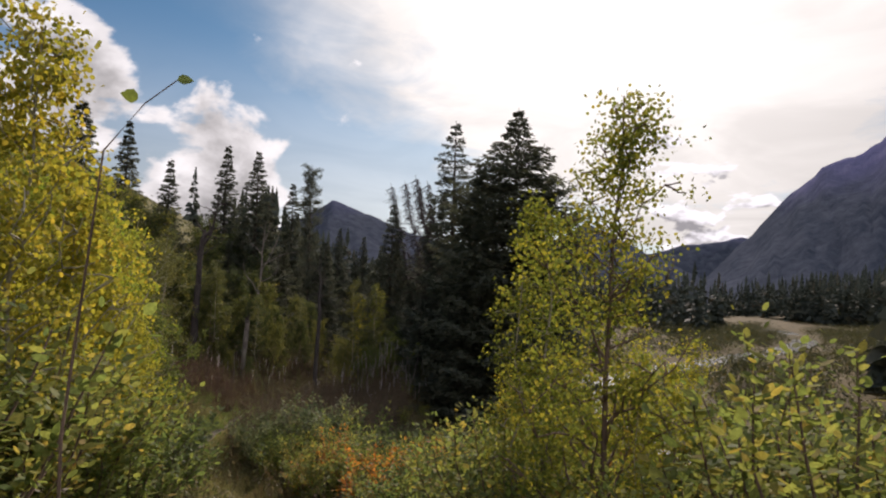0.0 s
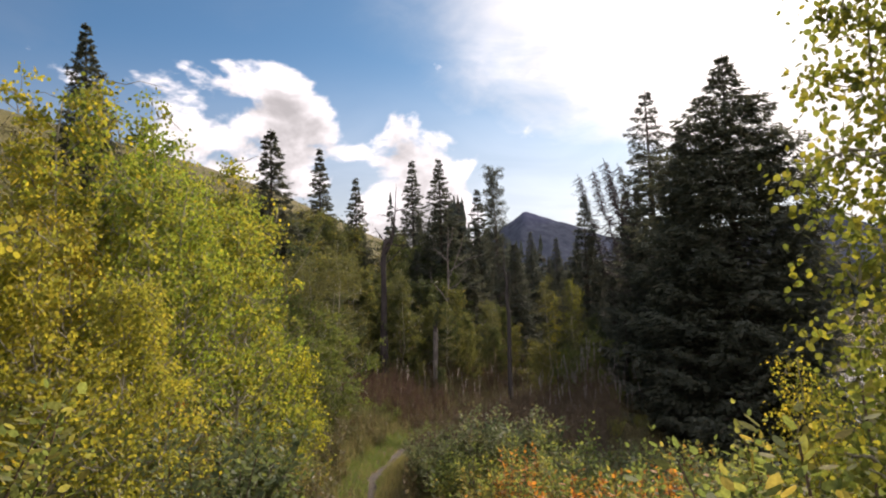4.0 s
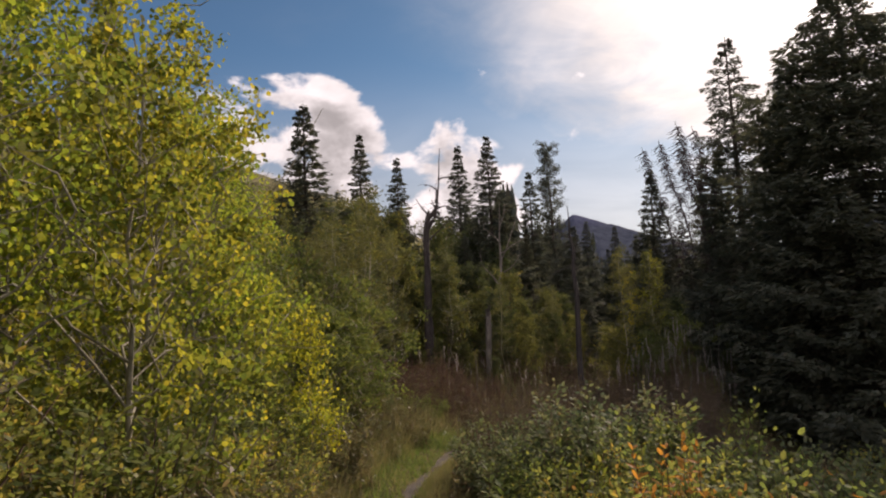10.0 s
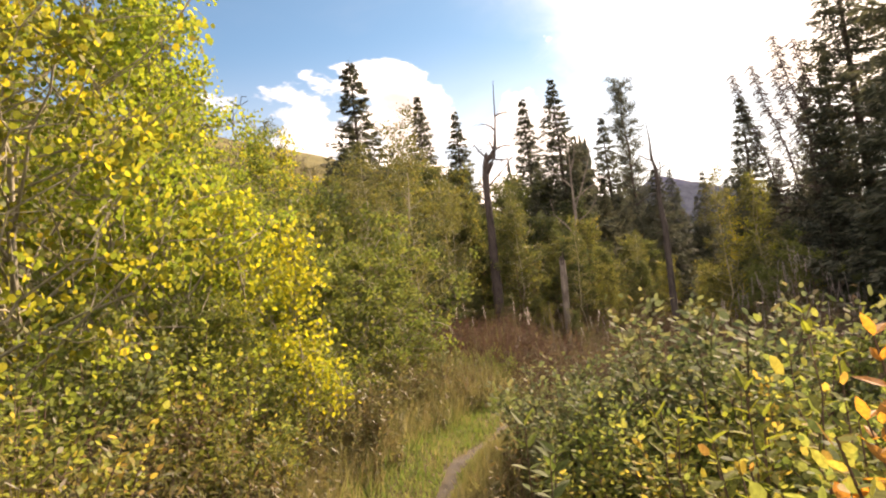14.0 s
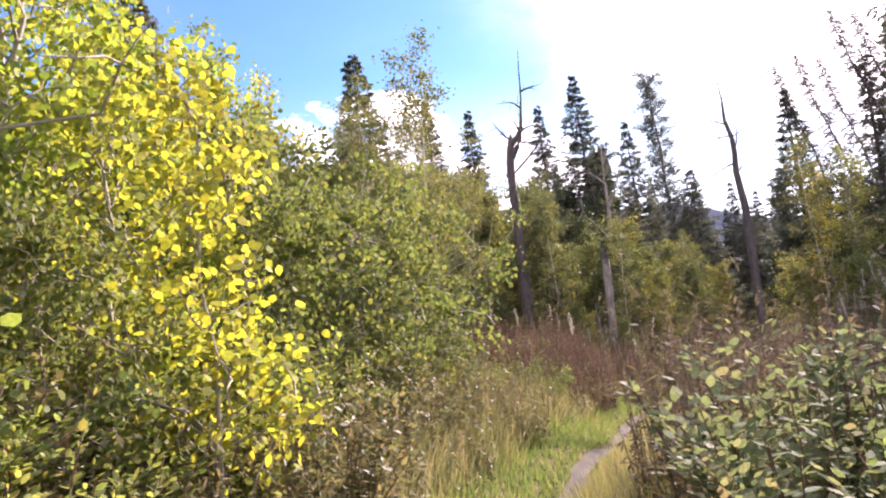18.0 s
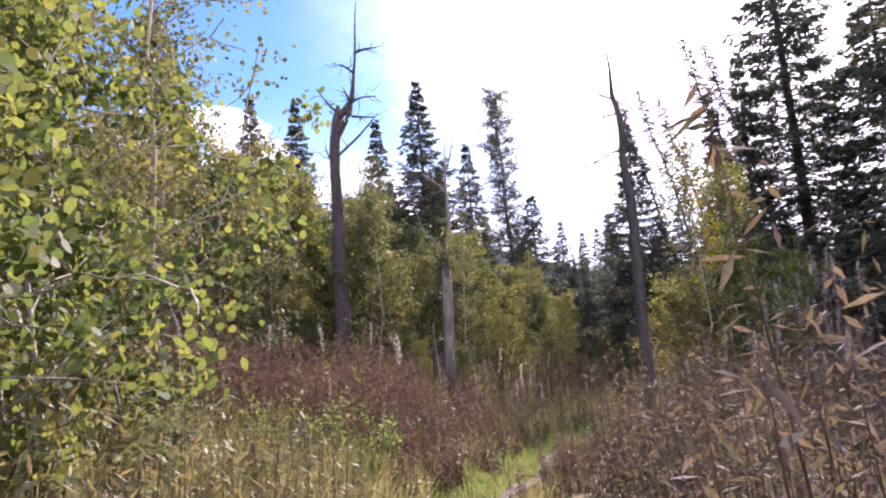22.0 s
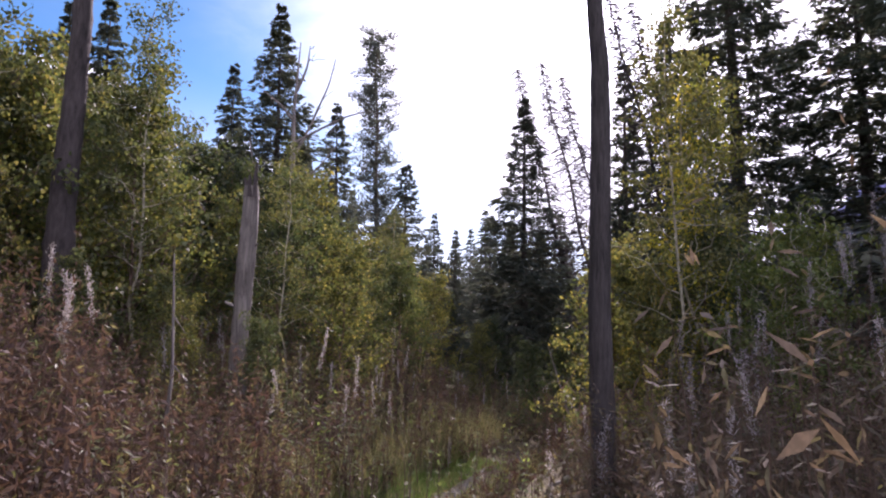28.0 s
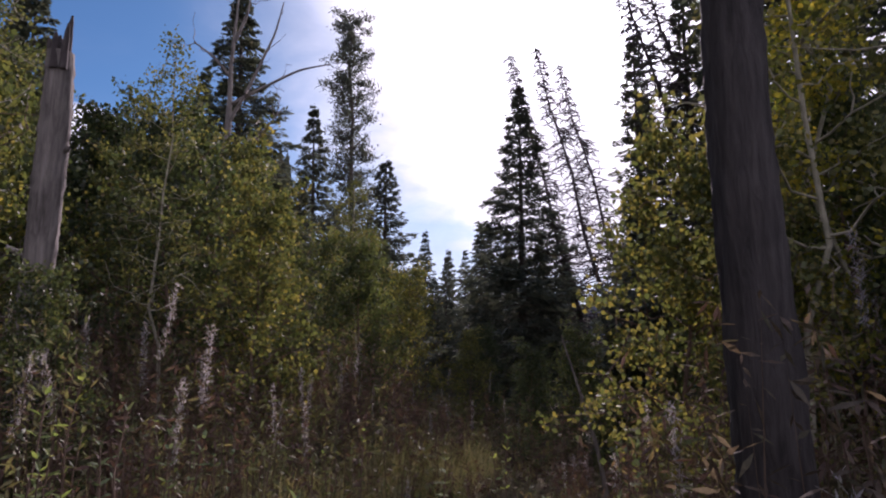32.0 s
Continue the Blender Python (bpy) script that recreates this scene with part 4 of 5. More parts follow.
move(second, 0.66, 5.4, top=1.5, H=3.0)
place(second, 0.95, 5.0, top=0.5, H=3.0)
place(second, 1.5, 4.9, top=0.65, H=3.0)
place(second, 1.25, 4.1, top=0.6, H=3.0)
leafy = aspen("leaning aspen with large round green and yellow leaves", 4.2, 26, 0.72, 4600, M_SAPLING, 0.045, 0.12, 0.026, clump=0.10, lean=(-0.3, 0.1), bunch=9)
move(leafy, 1.35, 6.9, 0.95)
for x, y, top in ((1.0, 7.9, 0.1), (1.7, 7.5, 0.2), (1.4, 8.6, -0.2), (2.2, 8.0, 0.1), (2.0, 6.2, 0.6)):
    place(second, x, y, top=top, H=3.0)
for x, y, top in ((1.3, 7.6, 0.75), (1.8, 8.1, 0.6), (2.2, 7.4, 0.85), (0.9, 8.4, 0.3), (2.6, 7.9, 0.7), (1.6, 8.8, 0.4), (2.0, 7.0, 0.9), (2.9, 7.3, 0.9), (1.2, 9.2, 0.1)):
    place(second, x, y, top=top, H=3.0)
for src, H, x, y, top in ((AG, 4.6, 2.4, 7.2, 0.7), (AY, 4.2, 1.9, 8.2, 0.0), (AG, 4.6, 3.0, 8.2, 0.4)):
    place(src, x, y, top=top, H=H)


slender = aspen("tall slender aspen with sparse yellowing leaves", 5.6, 30, 1.0, 4000, M_SPARSE, 0.046, 0.26, 0.03, group="slender aspens", clump=0.09, bunch=14)
move(slender, -9.4, 22.0, top=2.7, H=5.6)
for x, y, top in ((-10.1, 21.4, 2.0), (-10.3, 23.4, 2.4), (-11.2, 22.8, 2.3), (-4.2, 31.0, 1.4), (-3.3, 32.2, 1.2), (-14.6, 29.0, 2.4), (-11.3, 32.5, 2.3), (-11.8, 33.6, 2.0), (-13.0, 30.2, 2.5), (-13.4, 31.6, 2.7), (-9.4, 33.5, 0.4), (-8.3, 38.5, 0.3)):
    place(slender, x, y, top=top, H=5.6)
for src, H, x, y, top in ((AY, 4.2, -8.0, 14.5, 2.7), (AY, 4.2, -8.8, 15.6, 2.7), (AG, 4.6, -9.4, 14.0, 3.6), (AY, 4.2, -9.9, 16.0, 3.2), (AY, 4.2, -8.6, 16.7, 0.2), (AG, 4.6, -5.2, 10.6, 1.9), (AG, 4.6, -6.3, 11.8, 2.0),
                          (AG, 4.6, -7.3, 12.8, 3.1), (AY, 4.2, -7.6, 13.9, 2.7), (AW, 3.2, -7.5, 14.4, -0.9), (AW, 3.2, -7.6, 15.0, -0.9), (AW, 3.2, -6.1, 11.4, -0.5), (AW, 3.2, -7.2, 13.1, -0.7), (AG, 4.6, -4.6, 8.4, 2.0), (AY, 4.2, -6.6, 10.2, 2.6),
                          (AW, 3.2, -8.7, 19.0, -0.2), (AW, 3.2, -8.9, 20.4, 0.1), (AW, 3.2, -9.8, 18.6, 0.8), (AW, 3.2, -10.0, 20.6, 0.9), (AG, 4.6, -11.2, 19.5, 2.4), (AW, 3.2, -8.4, 17.7, -0.5), (AG, 4.6, -10.5, 17.2, 2.2), (AG, 4.6, -12.4, 21.2, 2.6),
                          (AW, 3.2, -11.5, 22.0, 0.2), (AY, 4.2, -10.8, 15.0, 1.8), (AY, 4.2, -5.8, 10.0, 2.9), (AG, 4.6, -6.6, 9.2, 3.4), (AY, 4.2, -5.0, 9.4, 2.2), (AG, 4.6, -7.4, 10.8, 3.7)):
    place(src, x, y, top=top, H=H)


for x, y, top in ((-3.9, 31.3, 0.7), (-3.3, 32.6, 1.4)):
    place(second, x, y, top=top, H=3.0)
place(AO, -4.75, 31.6, top=-1.1, H=4.7)
for x, y, top in ((-12.3, 30.6, -1.2), (-11.2, 30.9, -1.5), (-12.9, 31.4, -0.6), (-11.6, 30.2, -1.9), (-9.9, 31.0, -2.0), (-9.0, 31.1, -2.2), (-10.4, 31.6, -1.6)):
    place(AO, x, y, top=top, H=4.7)
for x, y, top in ((-22.0, 42.0, 6.6), (-19.2, 43.4, 6.0), (-17.2, 45.5, 5.2), (-24.5, 44.0, 7.4), (-26.5, 42.5, 7.8), (-20.6, 47.0, 6.8), (-16.0, 48.2, 5.0), (-13.2, 46.2, 3.6), (-23.4, 48.5, 7.8), (-18.4, 50.5, 6.2), (-28.5, 46.0, 8.6), (-26.0, 50.0, 8.6)):
    place(AO, x, y, top=top, H=4.7)
for x, y, top in ((-3.2, 30.4, -1.5), (-2.4, 31.6, -0.9)):
    place(AW, x, y, top=top, H=3.2)
slope = random.Random(12)
for x, y, top in ((-15.5, 29.5, 2.9), (-16.5, 28.0, 3.2), (-14.6, 31.4, 3.2), (-13.7, 33.2, 2.6), (-17.6, 30.4, 3.7), (-15.2, 33.5, 3.3), (-16.2, 26.2, 2.6), (-14.2, 26.8, 1.6), (-13.2, 29.0, 1.2), (-17.0, 33.0, 4.0),
                  (-12.9, 35.0, 1.8), (-14.4, 36.0, 2.6), (-18.8, 27.2, 4.0), (-19.5, 32.0, 4.6), (-16.4, 36.4, 3.6), (-12.6, 27.0, 0.6), (-18.5, 36.0, 4.6), (-21.0, 30.5, 5.2)):
    place(AO if slope.random() < 0.72 else slender, x, y, top=top, H=4.7)


def bare_tree():
    """A leafless old tree with crooked spreading limbs."""
    t = thing("dead_tree", "leafless old tree with crooked grey limbs on the slope", "dead tree", "bare hillside trees")
    lines, _ = limbs_of(5.0, 14, 1.7, 0.3, 0.09, 0.07, 0.9)
    v, f = tubes(lines[:1], 7)
    part("trunk", mesh_np("bare_trunk", v, 4, M_SNAG, f, True), t)
    for ln in lines[1:]:
        v, f = tubes([(ln[0], np.maximum(ln[1], 0.008))], 4)
        part("limb", mesh_np("bare_limb", v, 4, M_SNAG, f, True), t)
    return t


BT = move(bare_tree(), -20.9, 28.6, top=8.2, H=5.6)
for x, y, top in ((-15.8, 34.5, 3.8), (-44.0, 60.0, 14.5), (-36.0, 48.0, 13.0)):
    place(BT, x, y, top=top, H=5.6)

# ---- far woods ----


def far_woods(name, label, spots, seed):
    rr = np.random.default_rng(seed)
    out = []
    for x, y, h in spots:
        z = float(height(x, y))
        n = 84
        f = np.sort(rr.uniform(0.04, 1, n))
        az = rr.uniform(0, 6.28, n)
        rad = h * 0.17 * (1 - f) ** 0.85 * rr.uniform(0.6, 1.1, n) + 0.1
        base = np.stack([x + 0 * f, y + 0 * f, z + f * h], 1)
        al = np.stack([np.cos(az), np.sin(az), -0.35 + 0 * az], 1)
        out.append(leaves(base, al, np.array([0, 0, 0.5]) + rr.normal(0, 1.0, (n, 3)), rad * 1.15, rad * 0.75 + 0.25))
        tip = np.array([[x, y, z + h * 0.68]])
        out.append(leaves(tip, np.array([[0, 0, 1.0]]), np.array([[0, 1.0, 0]]), np.array([h * 0.33]), np.array([h * 0.06])))
    return tagged(new(name, mesh_np(name, np.concatenate(out), 4, M_NEEDLE_FAR)), label, "woods", kind="stuff")


def wood_spots(seed, n, x0, x1, y0, y1, h0, h1, keep):
    rr = np.random.default_rng(seed)
    s = []
    while len(s) < n:
        x, y = rr.uniform(x0, x1), rr.uniform(y0, y1)
        if keep(x, y):
            s.append((x, y, rr.uniform(h0, h1)))
    return s


rx_of = lambda y: float(np.interp(y, RIVER_Y, RIVER_X))
far_woods("conifer_forest", "dense dark conifer forest across the valley", wood_spots(3, 1000, 45, 300, 30, 360, 13, 20, lambda x, y: x > rx_of(y) + 24 + 0.10 * min(y, 160) and x > 0.44 * y), 31)
far_woods("riverside_forest", "dark conifer forest along the far river bank", wood_spots(6, 750, 30, 260, 40, 260, 12, 19, lambda x, y: rx_of(y) + 23 + 0.06 * y < x < rx_of(y) + 120), 34)
far_woods("forest_backdrop", "dark conifer woods filling the valley floor", wood_spots(4, 800, -60, 200, 150, 420, 11, 18, lambda x, y: x < rx_of(y) - 16 - 0.05 * max(0, 250 - y) or (y > 300 and x < 0.55 * y)), 32)
far_woods("hillside_forest", "dark conifers on the foot of the slope", wood_spots(5, 150, -44, -2, 66, 140, 8, 14, lambda x, y: x > -0.26 * y - 2 and abs(x + 5) > 0.3 * (y - 25)), 33)

# ---- thickets along the trail ----
SH_G = shrub("green leafy shrub turning yellow", 1.2, 0.75, 24, 4200, M_SHRUB, 0.045, 0.55, sides=6)
move(SH_G, -0.6, 9.6)
SH_O = shrub("shrub with orange autumn leaves beside the trail", 1.15, 0.6, 14, 1300, M_ORANGE, 0.055, 0.5, sides=6)
move(SH_O, -0.7, 10.6)
SH_D = shrub("dense shrub with dull green glossy leaves", 1.35, 0.8, 24, 4200, M_GREY, 0.05, 0.6, sides=6)
move(SH_D, -4.1, 17.3)
SH_L = shrub("low shrub with fresh green pointed leaves", 0.9, 0.6, 18, 2400, M_GREEN, 0.052, 0.48, sides=6)
move(SH_L, 0.9, 2.6)
SH_B = shrub("low brown and olive shrub drying out", 0.95, 0.65, 20, 2600, M_WEED, 0.045, 0.5, sides=6)
move(SH_B, -6.9, 16.2)
SH_M = shrub("broad-leaved green bush with bright yellowing leaves", 1.5, 0.8, 22, 3000, M_LUSH, 0.05, 0.7, group="broad-leaved bushes", sides=6, low=0.15)
move(SH_M, -6.7, 13.6)
PX = lambda y: float(np.interp(y, PATH_Y, PATH_X))
pick = random.Random(5)
for k in range(125):
    y = 1.6 + 14.4 * (k + pick.random()) / 125
    d = pick.uniform(0.95 if y < 8.5 else 1.45, 6.0)
    src = pick.choices((SH_G, SH_O, SH_D, SH_L), (6, 0.35 if y < 9 else 0.1, 0.0 if y < 14 else 4, 3))[0]
    place(src, PX(y) + d, y, pick.uniform(0.95, 1.3) * (0.72 if d < 1.3 else 1.0 if d < 2.5 else 1.2))
for x, y, k in ((-4.5, 16.5, 1.1), (-4.2, 15.9, 1.0), (-3.9, 16.9, 1.1), (-3.3, 16.2, 1.2), (-3.0, 17.2, 1.2), (-3.6, 15.4, 1.0)):
    place(SH_D, x, y, k)
for x, y, k in ((-1.75, 12.15, 1.15), (-1.3, 12.0, 1.2), (-0.9, 10.3, 1.3), (-0.6, 9.0, 1.2), (-0.2, 10.9, 1.4), (0.5, 10.3, 1.4), (0.2, 11.6, 1.4), (1.2, 10.8, 1.4)):
    place(SH_O, x, y, k)
for k in range(90):
    y = 0.6 + 23 * (k + pick.random()) / 90
    x = PX(y) - pick.uniform(1.6, 4.4)
    src = pick.choices((SH_G, SH_O, SH_D, SH_L), (5, 0.5 if y < 15 else 0, 1.2, 4))[0]
    place(src, x, y, pick.uniform(0.7, 1.15) * (1 if y < 18 else 0.6))
for k in range(20):
    y = 10.3 + 9.2 * (k + pick.random()) / 20
    place(SH_M, PX(y) - pick.uniform(1.9, 3.3), y, pick.uniform(0.6, 0.95))
for k in range(18):
    y = pick.uniform(11.5, 19)
    place(SH_B, PX(y) - pick.uniform(1.5, 3.2), y, pick.uniform(0.7, 1.1))
for k in range(16):
    y = pick.uniform(21, 34)
    x = PX(y) + pick.choice((-1, 1)) * pick.uniform(2.2, 6.0)
    place(pick.choice((SH_L, SH_G)), x, y, pick.uniform(0.45, 0.8))
bright = aspen("young aspen with bright yellow leaves above dry weeds", 2.8, 26, 0.62, 1700, M_LEMON, 0.055, 0.12, 0.02, group="yellow saplings", clump=0.1, bunch=14, rise=1.4)
move(bright, -7.0, 15.45, top=-0.3, H=2.8)
for x, y, top in ((-7.9, 15.6, 0.2), (-8.4, 16.9, -0.6)):
    place(bright, x, y, top=top, H=2.8)
gold_near = aspen("dense golden aspen thicket beside the trail", 3.2, 40, 0.8, 7500, M_WARM, 0.038, 0.05, 0.02, group="golden aspens", clump=0.085, bunch=45, rise=1.4)
move(gold_near, -2.65, 4.1, top=2.9, H=3.2)
for k in range(58):
    y = 1.5 + 16.0 * k / 58 + pick.uniform(-0.5, 0.5)
    x = PX(y) - pick.uniform(3.0 if y < 14 else 4.0, 7.5)
    src = pick.choices((AG, AY, AW, gold_near), (2, 3, 1.5, 6))[0]
    if y < 9.5:
        place(src, x, y, pick.uniform(0.6, 0.9) * (0.8 if PX(y) - x < 4 else 1.0) * (1.35 if src is gold_near else 1.0))
for k in range(70):
    y = pick.uniform(22, 46)
    x = PX(y) - pick.uniform(6.0, 17)
    place(pick.choice((AO, AO, AO, AO, AW)), x, y, pick.uniform(0.7, 1.15))
for x, y, top in ((-3.1, 3.4, 2.7), (-2.8, 4.8, 1.9), (-2.75, 5.6, 1.1), (-3.1, 6.4, 0.9), (-3.6, 5.6, 1.6), (-3.6, 7.2, 0.9)):
    place(gold_near, x, y, top=top, H=3.2)
for x, y, k in ((-2.0, 3.9, 0.9), (-2.4, 4.6, 1.0), (-2.2, 3.3, 1.1), (-2.9, 7.2, 0.9)):
    place(SH_G, x, y, k)
for x, y, top in ((-3.6, 31.6, -0.9), (-4.4, 31.2, -1.6), (-2.6, 34.5, -0.4), (-8.6, 34.2, -0.9), (-9.3, 36.5, -0.2), (-8.0, 37.5, -0.9), (-9.9, 34.6, 0.3), (-7.4, 40.0, -1.0), (-8.5, 42.0, 0.0), (-6.2, 41.0, -2.2), (-5.2, 38.0, -2.6), (-4.0, 40.5, -2.2), (-3.0, 37.6, -2.4), (-1.6, 39.5, -2.2), (-5.8, 43.5, -2.0), (-2.6, 43.0, -2.2), (0.2, 37.4, -2.0), (-0.6, 35.4, -2.2), (1.4, 35.0, -2.0)):
    place(AO, x, y, top=top, H=4.4)


def valley_scrub():
    """Low willow clumps and grass tufts on the river flats."""
    rr = np.random.default_rng(41)
    out = []
    while len(out) < 1200:
        y = rr.uniform(25, 210)
        x = float(np.interp(y, RIVER_Y, RIVER_X)) + rr.choice((-1, 1)) * rr.uniform(4.5, 34)
        if x < PX(y) + 9 or math.sin(x * 0.35 + 1.7 * math.sin(y * 0.21)) * math.sin(y * 0.29 + 1.3 * math.sin(x * 0.17)) < 0.12:
            continue
        h, n = rr.uniform(0.4, 1.8) * (1.7 if y > 80 else 1.0), 80
        p = np.array([x, y, float(height(x, y))]) + rr.normal(0, 1, (n, 3)) * (h * 0.8, h * 0.8, 0) + np.stack([0 * np.ones(n), 0 * np.ones(n), rr.uniform(0, h, n)], 1)
        out.append(leaves(p, rr.normal(0, 1, (n, 3)) + (0, 0, 0.8), rr.normal(0, 1, (n, 3)), rr.uniform(0.2, 0.5, n), rr.uniform(0.1, 0.24, n)))
    tagged(new("valley_scrub", mesh_np("valley_scrub", np.concatenate(out), 4, M_OLIVE)), "low olive willow scrub on the river flats", "scrub", kind="stuff")


valley_scrub()


def hill_scrub():
    """Bushes scattered over the open slope above the wood."""
    rr = np.random.default_rng(43)
    out = []
    while len(out) < 1100:
        y = rr.uniform(-5, 120)
        x = PX(y) - rr.uniform(13, 75)
        h, n = rr.uniform(0.5, 2.6), 90
        p = np.array([x, y, float(height(x, y))]) + rr.normal(0, 1, (n, 3)) * (h * 0.6, h * 0.6, 0) + np.stack([0 * np.ones(n), 0 * np.ones(n), h * rr.uniform(0, 1, n) ** 1.4], 1)
        out.append(leaves(p, rr.normal(0, 1, (n, 3)) + (0, 0, 0.6), rr.normal(0, 1, (n, 3)), rr.uniform(0.15, 0.4, n), rr.uniform(0.08, 0.2, n)))
    tagged(new("hill_scrub", mesh_np("hill_scrub", np.concatenate(out), 4, M_OLIVE)), "olive and brown bushes covering the slope", "scrub", kind="stuff")


hill_scrub()

# ---- fireweed, grass ----


def scatter(n, seed, y0, y1, d0, d1, keep=None):
    rr = np.random.default_rng(seed)
    y = rr.uniform(y0, y1, n)
    x = np.interp(y, PATH_Y, PATH_X) + rr.uniform(d0, d1, n)
    if keep is not None:
        k = keep(x, y)
        x, y = x[k], y[k]
    return x, y, height(x, y), rr


def fireweed(name, n, seed, y0, y1, d0, d1, h=1.25, fluff=0.4, per=38, mat=None, label="stand of dried red-brown fireweed stalks", size=1.0):
    def clear(x, y):
        d = np.minimum(np.abs(x - trail_x(y)), np.abs(x - np.interp(y, PATH_Y, PATH_X)) + 0.16)
        return d > np.interp(y, [0, 21, 24, 36, 37], [0.6, 0.5, 0.38, 0.34, 0.0]) + 0.1 * np.sin(y * 3)
    x, y, z, rr = scatter(n, seed, y0, y1, d0, d1, clear)
    n = len(x)
    near = np.clip((np.abs(x - trail_x(y)) - 0.15) / 0.75, 0.4, 1)
    hh = h * rr.uniform(0.5, 1.08, n) * (0.9 + 0.16 * np.sin(x * 2.3 + 1.7 * np.sin(y * 1.1))) * np.where(y < 36, near, 1)
    hh = hh * np.clip(np.abs(x - np.interp(y, PATH_Y, PATH_X)) / 0.5, 0.42, 1)
    root, lean = np.stack([x, y, z - 0.05], 1), rr.normal(0, 0.08, (n, 3)) * hh[:, None]
    top = root + lean + np.stack([0 * x, 0 * x, hh], 1)
    s = rr.uniform(0.12, 1.0, (n, per))
    base = (root[:, None] + (top - root)[:, None] * s[..., None]).reshape(-1, 3)
    al = rr.normal(0, 1, (n * per, 3))
    al[:, 2] = rr.normal(-0.55, 0.75, n * per)
    m = n * per
    L = rr.uniform(0.05, 0.115, m) * size * (1.1 - 0.45 * s.ravel())
    lv = leaves(base, al, np.array([0, 0, 1.0]) + rr.normal(0, 0.6, (m, 3)), L, L * rr.uniform(0.16, 0.28, m))
    st = np.concatenate([leaves(root, top - root, nn, hh, 0 * hh + 0.008) for nn in (np.array([[1.0, 0, 0]]), np.array([[0, 1.0, 0]]))])
    me = mesh_np(name, np.concatenate([st, lv]), 4, mat or M_FIREWEED)
    me.materials.append(M_TWIG)
    me.polygons.foreach_set("material_index", (np.arange(len(st) + len(lv)) < len(st)).astype(np.int32))
    tagged(new(name, me), label, "wildflowers", kind="stuff")
    k = rr.uniform(0, 1, n) < fluff * (y > 26.5)
    if k.sum() == 0:
        return
    q = 230
    u = rr.uniform(-0.38, 0.06, (k.sum(), q))
    b = (top[k][:, None] + (top - root)[k][:, None] / hh[k][:, None, None] * u[..., None]).reshape(-1, 3)
    b = b + rr.normal(0, 0.011, b.shape)
    a = rr.normal(0, 1, (len(b), 3)) + (0, 0, 1.1)
    fl = leaves(b, a, rr.normal(0, 1, (len(b), 3)), rr.uniform(0.016, 0.046, len(b)), rr.uniform(0.003, 0.007, len(b)))
    tagged(new("seed_heads", mesh_np("seed_heads", fl, 4, M_FLUFF)), "pale fluffy fireweed seed plumes", "wildflowers", kind="stuff")


def grass(name, label, n, seed, y0, y1, d0, d1, h, mat, keep=None, wide=1.0):
    x, y, z, rr = scatter(n, seed, y0, y1, d0, d1, keep)
    n = len(x)
    hh = h * rr.uniform(0.4, 1.1, n) * np.clip(np.abs(x - trail_x(y)) / 0.8, 0.4, 1)
    root = np.stack([x, y, z - 0.02], 1)
    al = rr.normal(0, 0.33, (n, 3))
    al[:, 2] = 1
    tagged(new(name, mesh_np(name, leaves(root, al, rr.normal(0, 1, (n, 3)), hh, wide * rr.uniform(0.004, 0.009, n)), 4, mat)), label, "grass", kind="stuff")


fireweed("fireweed", 2250, 11, 23.0, 29, -5.5, -0.4, 1.45, 0.0, 36)
fireweed("fireweed", 3400, 12, 16.4, 29, 0.3, 5.0, 1.62, 0.02, 38, M_STALK, "stand of tall dark brown fireweed stalks with curled leaves")
fireweed("fireweed", 3000, 13, 26, 38, -12, 4, 1.4, 0.012, 34, None, "stand of dried red-brown fireweed stalks", 1.15)
fireweed("fireweed", 900, 14, 31, 46, -9, 10, 1.35, 0.25, 20)
fireweed("fireweed", 100, 15, 27.2, 33.5, 1.7, 5.4, 2.1, 1.0)
fireweed("fireweed", 22, 16, 27.0, 32.5, -5.5, -1.8, 1.85, 1.0)
fireweed("fireweed", 110, 27, 21.5, 27.3, 0.8, 3.6, 1.95, 0.3, 44, M_STALK, "tall dark fireweed stalks standing beside the trail")
fireweed("fireweed", 210, 43, 26.0, 28.4, 0.5, 1.7, 1.72, 0.03, 42, M_STALK, "tall dark fireweed crowding the trail before a dead trunk")
fireweed("fireweed", 110, 31, 27.4, 28.75, 0.55, 1.7, 1.6, 0.0, 44, M_STALK, "dense dark weeds round the foot of a dead trunk")
fireweed("weeds", 3400, 17, 9.5, 22, -3.6, -0.3, 0.95, 0, 30, M_WEED, "dense dry olive-brown weeds beside the trail", 1.1)
fireweed("weeds", 1500, 18, 8, 20, 0.3, 3.0, 0.8, 0, 30, M_WEED, "dense dry olive-brown weeds beside the trail", 1.1)
fireweed("weeds", 4200, 19, 18, 36, -6, 6, 0.85, 0, 26, M_WEED, "low olive-brown weeds among the fireweed", 1.1)
fireweed("weeds", 1300, 28, 17, 34, -6, -0.4, 1.4, 0, 34, M_WEED, "tall olive-brown weeds mixed into the fireweed", 1.0)
fireweed("weeds", 700, 29, 18, 31, 0.4, 4.5, 1.15, 0, 34, M_WEED, "tall olive-brown weeds mixed into the fireweed", 1.0)
fireweed("weeds", 1500, 24, 33, 44, -8, 9, 0.8, 0, 22, M_WEED, "low olive-brown weeds at the meadow end", 1.8)
fireweed("weeds", 1400, 20, 0.5, 9.5, -3.4, 2.6, 0.7, 0, 30, M_WEED, "dense dry olive-brown weeds beside the trail", 1.1)
away = lambda x, y: np.abs(x - np.interp(y, PATH_Y, PATH_X)) > 0.04
